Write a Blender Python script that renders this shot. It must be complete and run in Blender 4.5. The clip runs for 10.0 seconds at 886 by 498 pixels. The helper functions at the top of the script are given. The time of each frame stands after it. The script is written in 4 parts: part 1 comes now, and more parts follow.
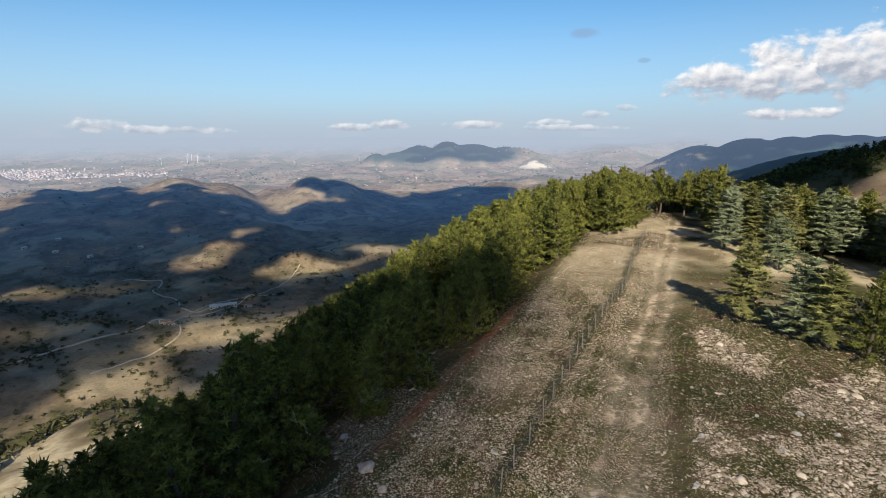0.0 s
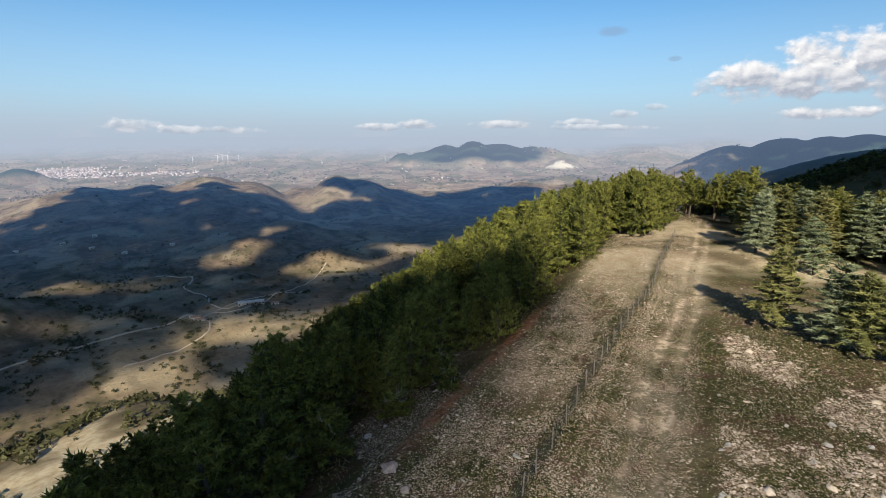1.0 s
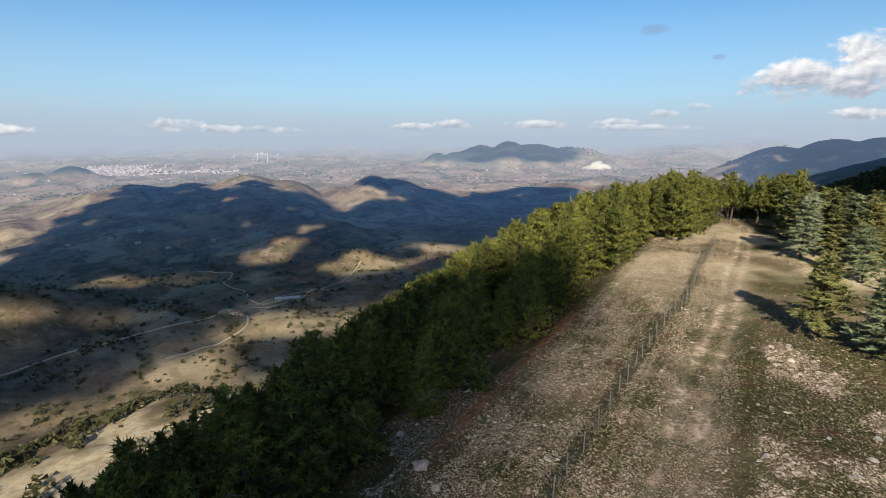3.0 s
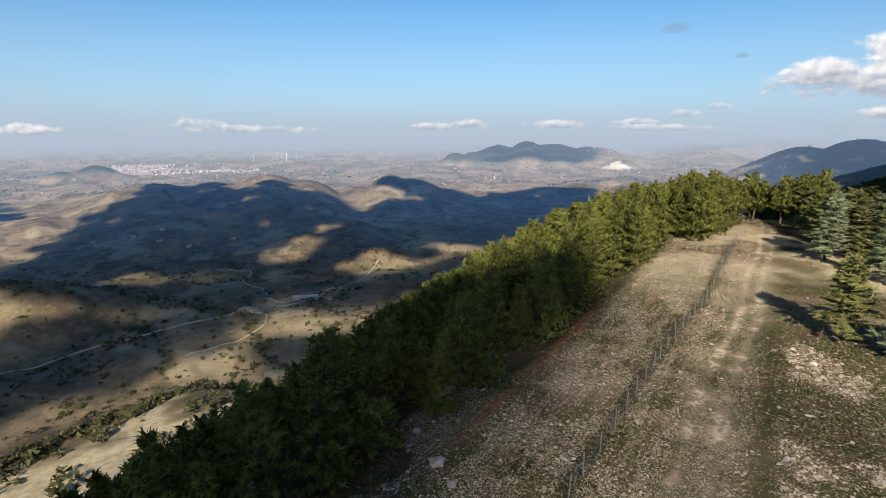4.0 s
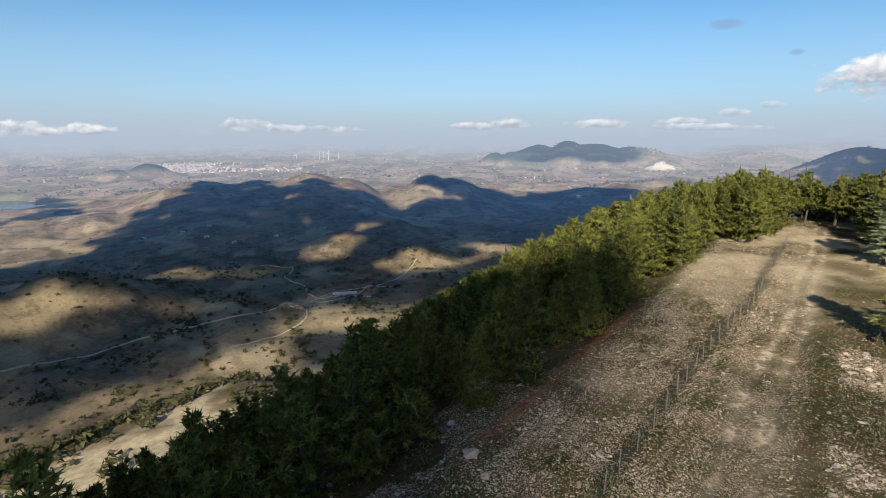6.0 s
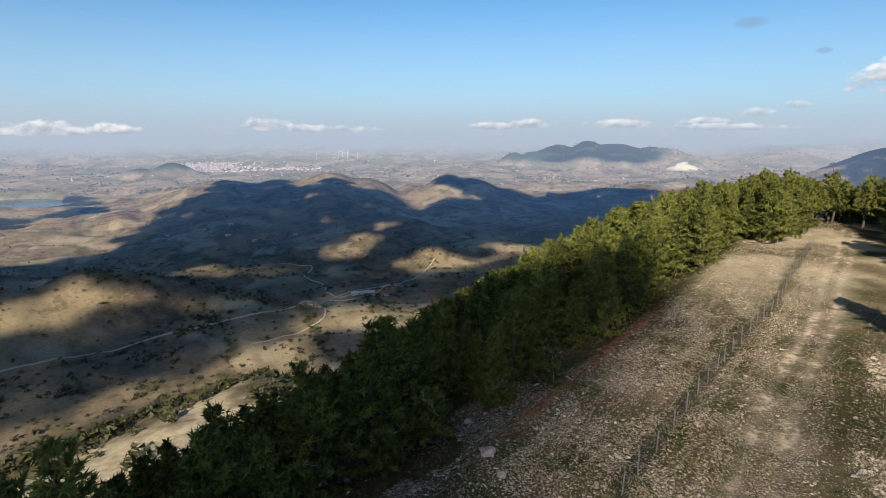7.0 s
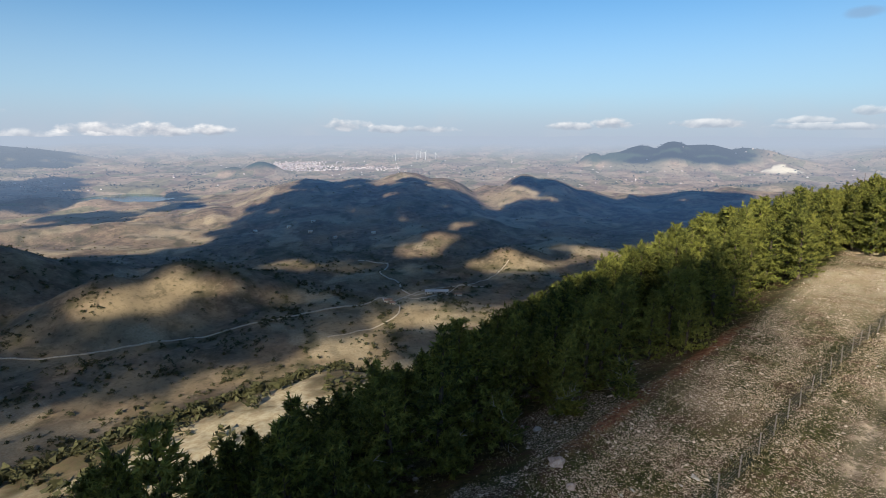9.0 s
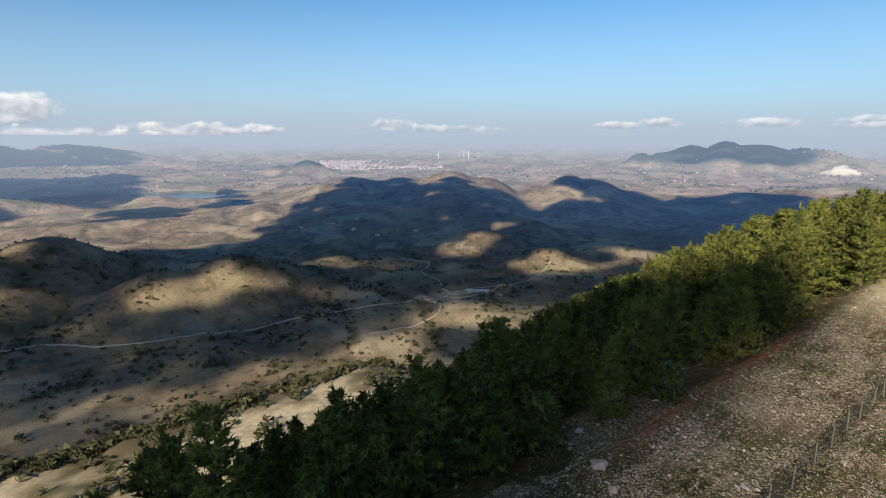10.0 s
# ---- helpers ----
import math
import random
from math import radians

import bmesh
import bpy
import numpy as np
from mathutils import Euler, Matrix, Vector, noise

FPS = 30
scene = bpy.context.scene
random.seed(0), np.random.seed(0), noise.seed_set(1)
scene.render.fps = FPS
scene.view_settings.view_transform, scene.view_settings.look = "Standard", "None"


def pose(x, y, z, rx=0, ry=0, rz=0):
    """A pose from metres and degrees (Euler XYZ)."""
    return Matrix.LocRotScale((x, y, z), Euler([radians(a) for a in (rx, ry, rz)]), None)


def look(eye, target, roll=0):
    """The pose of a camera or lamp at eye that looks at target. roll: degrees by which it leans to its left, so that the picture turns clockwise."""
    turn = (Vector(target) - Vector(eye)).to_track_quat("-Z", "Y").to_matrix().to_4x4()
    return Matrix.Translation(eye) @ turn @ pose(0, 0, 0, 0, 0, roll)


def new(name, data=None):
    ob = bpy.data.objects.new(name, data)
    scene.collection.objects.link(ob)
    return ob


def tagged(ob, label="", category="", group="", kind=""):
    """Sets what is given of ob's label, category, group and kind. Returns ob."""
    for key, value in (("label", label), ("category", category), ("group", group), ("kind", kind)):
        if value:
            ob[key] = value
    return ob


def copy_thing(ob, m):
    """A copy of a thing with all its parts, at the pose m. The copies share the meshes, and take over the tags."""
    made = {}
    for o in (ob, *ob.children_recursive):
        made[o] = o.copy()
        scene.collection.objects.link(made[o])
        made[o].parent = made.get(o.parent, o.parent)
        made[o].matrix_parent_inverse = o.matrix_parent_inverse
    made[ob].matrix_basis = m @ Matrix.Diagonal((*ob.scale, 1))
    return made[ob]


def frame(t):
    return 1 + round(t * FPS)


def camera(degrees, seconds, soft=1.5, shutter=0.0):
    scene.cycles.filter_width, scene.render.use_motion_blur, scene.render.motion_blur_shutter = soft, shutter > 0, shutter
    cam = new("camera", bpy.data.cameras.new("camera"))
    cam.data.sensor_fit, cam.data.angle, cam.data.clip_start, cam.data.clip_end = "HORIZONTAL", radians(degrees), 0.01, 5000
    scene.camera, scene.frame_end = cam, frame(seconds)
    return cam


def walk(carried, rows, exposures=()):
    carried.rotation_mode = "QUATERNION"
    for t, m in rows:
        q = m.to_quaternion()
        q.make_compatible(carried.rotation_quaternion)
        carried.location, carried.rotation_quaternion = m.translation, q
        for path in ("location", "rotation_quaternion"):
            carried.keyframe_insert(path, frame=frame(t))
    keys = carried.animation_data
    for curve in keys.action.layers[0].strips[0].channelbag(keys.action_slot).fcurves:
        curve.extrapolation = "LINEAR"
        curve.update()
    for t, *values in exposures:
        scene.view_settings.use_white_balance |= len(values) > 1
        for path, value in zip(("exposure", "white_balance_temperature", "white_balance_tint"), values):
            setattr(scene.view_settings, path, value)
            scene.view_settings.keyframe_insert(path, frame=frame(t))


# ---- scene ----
# ---------------------------------------------------------------- camera
cam = camera(78.0, 10.0, soft=0.65)
PATH = [
    (0.0, pose(0.000, 0.000, 15.000, 78.333, 0.153, -0.000)),
    (0.5, pose(0.009, -0.061, 15.097, 78.309, 0.149, 1.360)),
    (1.0, pose(0.027, -0.145, 15.221, 78.310, 0.137, 2.668)),
    (1.5, pose(0.041, -0.170, 15.303, 78.324, 0.059, 3.674)),
    (2.0, pose(0.039, -0.237, 15.358, 78.288, 0.042, 4.572)),
    (2.5, pose(0.041, -0.333, 15.381, 78.288, 0.035, 5.438)),
    (4.0, pose(0.033, -0.563, 15.304, 78.291, -0.008, 8.132)),
    (4.5, pose(0.049, -0.667, 15.296, 78.268, 0.028, 9.077)),
    (5.0, pose(0.078, -0.702, 15.167, 78.251, -0.068, 10.120)),
    (5.5, pose(0.102, -0.708, 15.059, 78.249, -0.051, 11.253)),
    (7.0, pose(0.113, -0.754, 14.871, 78.229, -0.090, 14.163)),
    (7.5, pose(0.121, -0.756, 14.882, 78.229, -0.052, 15.543)),
    (8.0, pose(0.156, -0.753, 14.904, 78.245, -0.032, 17.451)),
    (8.5, pose(0.156, -0.805, 15.018, 78.267, -0.053, 19.837)),
    (9.0, pose(0.176, -0.856, 15.137, 78.256, -0.061, 22.098)),
    (9.5, pose(0.138, -0.892, 15.114, 78.209, -0.108, 24.296)),
    (10.0, pose(0.110, -0.985, 15.034, 78.180, -0.116, 26.538)),
]
walk(cam, PATH)

# ---------------------------------------------------------------- sky, sun
SUN_EL = radians(27.5)
TO_SUN = Vector((0.06 * math.cos(SUN_EL), -0.998 * math.cos(SUN_EL), math.sin(SUN_EL))).normalized()
SUN_STRENGTH, SKY_STRENGTH = 5.0, 0.071
scene.view_settings.exposure = 0.64


class Graph:
    """Short hand for node trees."""

    def __init__(self, tree):
        self.tree = tree
        tree.nodes.clear()

    def node(self, kind):
        return self.tree.nodes.new(kind)

    def put(self, socket, value):
        if isinstance(value, bpy.types.NodeSocket):
            self.tree.links.new(value, socket)
        elif isinstance(value, (tuple, list)) and len(value) == 3 and socket.type == "RGBA":
            socket.default_value = (*value, 1)
        else:
            socket.default_value = value

    def math(self, op, a, b=0.0, c=0.0, clamp=False):
        n = self.node("ShaderNodeMath")
        n.operation, n.use_clamp = op, clamp
        for k, v in enumerate((a, b, c)):
            self.put(n.inputs[k], v)
        return n.outputs[0]

    def mix(self, fac, a, b, blend="MIX"):
        n = self.node("ShaderNodeMix")
        n.data_type, n.blend_type = "RGBA", blend
        self.put(n.inputs[0], fac)
        self.put(n.inputs[6], a)
        self.put(n.inputs[7], b)
        return n.outputs[2]

    def step(self, value, low, high, out0=0.0, out1=1.0):
        n = self.node("ShaderNodeMapRange")
        n.interpolation_type = "SMOOTHSTEP"
        for k, v in enumerate((value, low, high, out0, out1)):
            self.put(n.inputs[k], v)
        return n.outputs[0]

    def noise(self, vector, scale, detail=4.0, rough=0.55, twist=0.0):
        n = self.node("ShaderNodeTexNoise")
        self.put(n.inputs["Vector"], vector)
        n.inputs["Scale"].default_value = scale
        n.inputs["Detail"].default_value = detail
        n.inputs["Roughness"].default_value = rough
        n.inputs["Distortion"].default_value = twist
        return n.outputs["Fac"]

    def scaled(self, vector, x, y, z, shift=(0, 0, 0)):
        n = self.node("ShaderNodeMapping")
        self.put(n.inputs["Vector"], vector)
        n.inputs["Scale"].default_value = (x, y, z)
        n.inputs["Location"].default_value = shift
        return n.outputs[0]


# clouds of the open sky: bearing, elevation, half width, half height (degrees), whiteness
SKY_CLOUDS = (
    (-36.0, 5.4, 11.0, 3.6, 1.0), (-27.5, 4.4, 7.0, 2.2, 1.0), (-48.0, 6.0, 11.0, 4.2, 1.0),
    (-31.5, 1.75, 4.2, 0.7, 0.95), (5.3, 1.05, 2.2, 0.75, 0.85), (9.2, 0.8, 2.6, 0.55, 0.7), (-3.5, 1.05, 4.0, 0.55, 0.65), (-11.0, 1.2, 2.4, 0.5, 0.55),
    (-15.0, 1.95, 1.4, 0.5, 0.55), (-18.1, 2.6, 1.1, 0.45, 0.5), (-13.0, 0.7, 6.0, 0.4, 0.5), (32.0, 0.85, 2.8, 0.8, 0.75), (27.2, 0.55, 2.8, 0.55, 0.6),
    (23.5, 0.55, 3.0, 0.5, 0.6), (50.0, 0.35, 8.0, 0.85, 0.9), (63.6, 1.9, 3.4, 1.9, 0.9), (62.0, -0.2, 8.0, 0.8, 0.6),
)


def build_sky():
    world = bpy.data.worlds.new("sky")
    scene.world = world
    world.use_nodes = True
    g = Graph(world.node_tree)
    sky = g.node("ShaderNodeTexSky")
    sky.sky_type, sky.sun_disc = "NISHITA", False
    sky.sun_elevation = SUN_EL
    sky.sun_rotation = math.atan2(TO_SUN.x, TO_SUN.y)
    sky.altitude, sky.air_density, sky.dust_density, sky.ozone_density = 900, 1.0, 0.6, 2.5
    way = g.node("ShaderNodeTexCoord").outputs["Generated"]
    xyz = g.node("ShaderNodeSeparateXYZ")
    g.put(xyz.inputs[0], way)
    deg = 180 / math.pi
    el = g.math("MULTIPLY", g.math("ARCSINE", xyz.outputs[2]), deg)
    az = g.math("MULTIPLY", g.math("ARCTAN2", g.math("MULTIPLY", xyz.outputs[0], -1.0), xyz.outputs[1]), deg)
    flat = g.node("ShaderNodeCombineXYZ")
    g.put(flat.inputs[0], az)
    g.put(flat.inputs[1], g.math("MULTIPLY", el, 1.5))
    puff = g.noise(flat.outputs[0], 0.42, 7.0, 0.56, 0.2)
    over = g.noise(g.scaled(flat.outputs[0], 1, 1, 1, (0.3, 0.6, 0)), 0.42, 5.0, 0.5, 0.2)
    broad = g.noise(flat.outputs[0], 0.16, 3.0, 0.5)
    cover, white = 0.0, 0.0
    for a, e, wide, high, bright in SKY_CLOUDS:
        dx = g.math("DIVIDE", g.math("SUBTRACT", az, a), wide)
        dy = g.math("DIVIDE", g.math("SUBTRACT", el, e), high)
        low = g.math("MINIMUM", dy, 0.0)
        d2 = g.math("ADD", g.math("MULTIPLY", dx, dx), g.math("ADD", g.math("MULTIPLY", dy, dy), g.math("MULTIPLY", g.math("MULTIPLY", low, low), 1.2)))
        body = g.math("SUBTRACT", 1.2, d2)
        body = g.math("ADD", body, g.math("MULTIPLY", g.math("SUBTRACT", puff, 0.56), 3.6))
        part_cover = g.math("MULTIPLY", g.step(body, -0.05, 0.8), bright)
        cover = g.math("MAXIMUM", cover, part_cover)
        white = g.math("MAXIMUM", white, g.math("MULTIPLY", g.step(dy, -0.55, 0.75), g.step(body, -0.2, 0.2)))
    relief = g.math("MULTIPLY", g.math("SUBTRACT", puff, over), 2.6)
    shade = g.math("ADD", g.math("MULTIPLY", white, 0.75), relief, clamp=True)
    hot = g.mix(shade, (3.9, 4.3, 5.1), (9.0, 8.9, 8.9))
    tone = g.mix(g.step(el, 14.0, 30.0), (0.58, 0.95, 1.12), (0.55, 0.90, 1.16))
    tint = g.mix(1.0, sky.outputs[0], tone, "MULTIPLY")
    pale = g.mix(g.math("MULTIPLY", g.step(el, 15.0, 0.0), 0.75), tint, (4.3, 5.4, 6.9))
    for a, e, wide, high in ((-13.8, 9.55, 1.7, 0.55), (-19.3, 6.9, 0.7, 0.3)):
        dx = g.math("DIVIDE", g.math("SUBTRACT", az, a), wide)
        dy = g.math("DIVIDE", g.math("SUBTRACT", el, e), high)
        wisp = g.math("SUBTRACT", g.math("ADD", 0.6, puff), g.math("ADD", g.math("MULTIPLY", dx, dx), g.math("MULTIPLY", dy, dy)))
        pale = g.mix(g.math("MULTIPLY", g.step(wisp, 0.1, 1.1), 0.42), pale, (2.4, 3.1, 4.3))
    haze = g.step(el, 4.5, -0.4)
    base = g.mix(g.math("MULTIPLY", haze, 0.85), pale, (4.1, 4.75, 5.8))
    streak = g.math("MULTIPLY", g.step(broad, 0.45, 0.75), g.step(el, 5.0, 0.5))
    base = g.mix(g.math("MULTIPLY", streak, 0.25), base, (5.2, 5.4, 6.0))
    colour = g.mix(cover, base, hot)
    back = g.node("ShaderNodeBackground")
    g.put(back.inputs[0], colour)
    back.inputs[1].default_value = SKY_STRENGTH
    out = g.node("ShaderNodeOutputWorld")
    g.put(out.inputs[0], back.outputs[0])


build_sky()
sun_data = bpy.data.lights.new("sun", "SUN")
sun_data.energy, sun_data.angle, sun_data.color = SUN_STRENGTH, radians(0.6), (1.0, 0.885, 0.71)
sun = new("sun", sun_data)
sun.matrix_world = look(TO_SUN * 50, (0, 0, 0))

# ---------------------------------------------------------------- land form
RNG = np.random.default_rng(7)
_GRAD = RNG.uniform(0, 2 * np.pi, 4096)


def perlin(x, y, seed=0):
    xi, yi = np.floor(x).astype(np.int64), np.floor(y).astype(np.int64)
    fx, fy = x - xi, y - yi
    u, v = fx * fx * fx * (fx * (fx * 6 - 15) + 10), fy * fy * fy * (fy * (fy * 6 - 15) + 10)

    def corner(ox, oy):
        a = _GRAD[((xi + ox) * 1619 + (yi + oy) * 31337 + seed * 6971) % 4096]
        return np.cos(a) * (fx - ox) + np.sin(a) * (fy - oy)

    a = corner(0, 0) * (1 - u) + corner(1, 0) * u
    b = corner(0, 1) * (1 - u) + corner(1, 1) * u
    return a * (1 - v) + b * v


def fbm(x, y, size, octaves=4, gain=0.5, seed=0):
    total, amp, k = 0.0, 1.0, 1.0 / size
    for o in range(octaves):
        total = total + amp * perlin(x * k, y * k, seed + o)
        amp, k = amp * gain, k * 2.03
    return total


def ridged(x, y, size, octaves=4, seed=0):
    total, amp, k = 0.0, 1.0, 1.0 / size
    for o in range(octaves):
        total = total + amp * (0.5 - np.abs(perlin(x * k, y * k, seed + o)) * 1.6)
        amp, k = amp * 0.5, k * 2.1
    return total


def smooth(v, low, high):
    t = np.clip((v - low) / (high - low), 0, 1)
    return t * t * (3 - 2 * t)


def polar(bearing, distance):
    """Plan point from a bearing (degrees, anticlockwise from +y) and a distance."""
    a = radians(bearing)
    return -math.sin(a) * distance, math.cos(a) * distance


# hills: bearing, distance, height of the top, half width, half depth
VALLEY_HILLS = (
    (47.5, 960, -186, 150, 110), (54.5, 930, -196, 120, 120), (63.5, 1180, -166, 150, 150), (70.0, 1120, -172, 200, 180), (41.0, 1000, -226, 90, 90),
    (22.5, 1330, -214, 120, 130), (19.0, 1520, -212, 130, 170), (14.6, 1190, -224, 110, 90), (8.5, 1300, -236, 140, 90), (58.0, 1240, -214, 120, 120),
)
RIDGE_HILLS = (
    (59.5, 1800, -222, 260, 120), (53.0, 1760, -226, 220, 120), (49.5, 1850, -228, 130, 160), (45.0, 1900, -216, 130, 330), (36.0, 2120, -153, 265, 640),
    (31.0, 2130, -155, 240, 640), (26.0, 2170, -131, 210, 620), (22.5, 2150, -152, 170, 520), (17.0, 2260, -190, 150, 300),
    (13.7, 2330, -146, 125, 400), (11.2, 2340, -163, 170, 400), (8.2, 2340, -205, 160, 300), (3.7, 2430, -228, 70, 180),
)
EAST_HILLS = (
    (-2.9, 2520, -220, 140, 260), (-6.0, 2640, -200, 190, 260), (-10.0, 2760, -188, 240, 300), (-14.0, 2500, -190, 280, 340),
    (-45.0, 750, 12, 460, 330), (-38.0, 1600, -12, 540, 400),
)
FAR_HILLS = (
    (-0.4, 3750, -20, 190, 230), (-2.8, 3800, -40, 320, 240), (-6.8, 3900, -64, 320, 200), (2.4, 3760, -48, 230, 200), (4.6, 3740, -92, 190, 140), (6.9, 3700, -98, 110, 100),
    (-9.5, 3700, -138, 120, 200), (-17.5, 4300, -72, 420, 380), (-23.5, 4500, -25, 480, 330), (-25.0, 3050, -34, 300, 240), (-29.0, 3020, 0, 330, 260), (-32.0, 3010, 8, 300, 260), (-36.8, 3000, 15, 300, 260),
    (-34.5, 3000, 17, 330, 260), (-39.0, 3000, 14, 330, 260), (-44.0, 3000, 13, 330, 260), (-50.0, 2950, 8, 380, 300), (40.4, 3350, -132, 130, 110),
    (43.0, 3300, -160, 130, 100), (47.0, 3000, -240, 130, 90), (58.9, 2500, -211, 190, 130), (62.8, 2450, -210, 190, 140), (66.5, 2400, -203, 200, 140), (54.6, 2440, -224, 110, 100), (24.0, 3950, -146, 380, 130), (18.5, 3900, -156, 200, 110),
    (54.0, 4500, -60, 500, 200), (60.5, 4150, -52, 420, 170), (67.0, 4100, -40, 400, 170),
)


def hills(z, x, y, rows):
    for bearing, distance, top, wide, deep in rows:
        cx, cy = polar(bearing, distance)
        a = radians(bearing)
        ux, uy = math.cos(a), math.sin(a)
        reach = 2.7 * max(wide, deep)
        near = np.nonzero((np.abs(x - cx) < reach) & (np.abs(y - cy) < reach))[0]
        if not len(near):
            continue
        xn, yn, zn = x[near], y[near], z[near]
        across, along = (xn - cx) * ux + (yn - cy) * uy, -(xn - cx) * uy + (yn - cy) * ux
        wobble = 1 + 0.22 * fbm(xn + 31 * bearing, yn, wide * 0.9, 2, 0.5, 5)
        rho = ((across / wide) ** 2 + (along / deep) ** 2) * wobble
        centre = base_floor(np.array([cx]), np.array([cy]))[0]
        fade = np.exp(-1.05 * rho)
        hump = base_floor(xn, yn) + (top - centre) * fade - 16 * (1 - fade)
        d = hump - zn
        blend = np.clip(12 - np.abs(d), 0, None)
        z[near] = np.maximum(hump, zn) + blend * blend / 48
    return z


def base_floor(x, y):
    r = np.hypot(x, y)
    return -250 + np.clip(r - 2500, 0, None) * 0.060 + np.clip(r - 3900, 0, None) ** 2 * 1.23e-4


LAKE_AT, LAKE_Z = 2700, -249.0


def ridge_q(x, y):
    """Metres to the right of the ridge's own line through the origin."""
    return (x - 0.42 * y) / 1.0846


def track_x(y):
    return -2.5 + 0.45 * y + 0.35 * np.sin(y * 0.11) + 1.1 * np.exp(-((y - 47) / 11) ** 2) + 0.4 * smooth(y, 60, 80)


def fence_x(y):
    return -7.13 + 0.463 * y + 0.7 * np.exp(-((y - 54) / 9) ** 2)


def land(x, y):
    """Height of the bare ground."""
    x, y = np.asarray(x, float), np.asarray(y, float)
    r = np.hypot(x, y)
    p = (0.42 * x + y) / 1.0846
    q = ridge_q(x, y)
    s = -12.0 - q + 1.2 * fbm(x, y, 26, 2, 0.5, 3)
    # flank that falls to the west: gentle, then steep, a bench, and the valley
    f = np.where(s < 0, 0, 0.36 * s)
    f = np.where(s > 16.5, 5.94 + 0.67 * (s - 16.5), f)
    f = np.where(s > 116, 72.6 + 0.19 * (s - 116), f)
    f = np.where(s > 185, 85.7 + 0.70 * (s - 185), f)
    end = np.clip(p - 112, 0, None)
    f = f + 0.34 * end * smooth(end, 0, 40)
    f = f + np.clip(q - 6, 0, None) * 0.10 + np.clip(q - 60, 0, None) * 0.25
    back = np.clip(-p - 30, 0, None)
    f = f + 0.05 * back
    top = -f
    floor = base_floor(x, y) + 11 * fbm(x, y, 420, 3, 0.42, 11)
    floor = hills(floor, x, y, VALLEY_HILLS)
    floor = hills(floor, x, y, RIDGE_HILLS)
    floor = hills(floor, x, y, EAST_HILLS)
    floor = hills(floor, x, y, FAR_HILLS)
    steep = smooth(r, 300, 1200)
    floor = floor + steep * (11 * ridged(x, y, 260, 4, 21) - 5) * smooth(-floor, -40, 240) + smooth(r, 2600, 3600) * (10 * fbm(x, y, 500, 4, 0.55, 41) + 7 * fbm(x, y, 140, 3, 0.55, 43))
    floor = floor + smooth(r, 450, 800) * smooth(2700 - r, 0, 300) * (4.5 * fbm(x, y, 90, 4, 0.55, 25) + 5 * (ridged(x, y, 120, 2, 27) - 0.4)) * (1 - 0.3 * smooth(r, 1250, 1600))
    k = 12.0
    d = np.clip((top - floor) / k, -60, 60)
    z = floor + k * np.log1p(np.exp(d))
    lx, ly = polar(52.8, LAKE_AT)
    basin = 1 - (((x - lx) / 165) ** 2 + ((y - ly) / 165) ** 2) + 0.5 * fbm(x, y, 120, 2, 0.5, 51)
    z = np.where(basin > -0.6, z + (LAKE_Z - 12 - z) * smooth(basin, -0.6, 0.35), z)
    rough = smooth(s, 4, 60) * smooth(900 - r, 0, 500)
    z = z + rough * 2.2 * fbm(x, y, 34, 4, 0.5, 9)
    # the plateau: small bumps, ruts of the track, a low bank by the fence
    near = smooth(160 - r, 0, 60)
    z = z + near * (0.22 * fbm(x, y, 9, 4, 0.5, 2) + 0.05 * fbm(x, y, 1.3, 3, 0.5, 6))
    dt = np.abs((x - track_x(y)) / 1.097)
    z = z - near * (0.06 * np.exp(-((dt - 0.72) / 0.32) ** 2) + 0.05 * np.exp(-(dt / 2.2) ** 2))
    df = (x - fence_x(y)) / 1.099
    z = z + near * 0.18 * np.exp(-((df - 0.5) / 0.9) ** 2)
    ds = (x - (-13 + 0.42 * y)) / 1.0846
    z = z + near * (0.16 * np.exp(-((ds - 0.2) / 1.2) ** 2))
    return z


def land_at(x, y):
    return float(land(np.array([x], float), np.array([y], float))[0])


# ---------------------------------------------------------------- materials
def material(name):
    m = bpy.data.materials.new(name)
    m.use_nodes = True
    return m, Graph(m.node_tree)


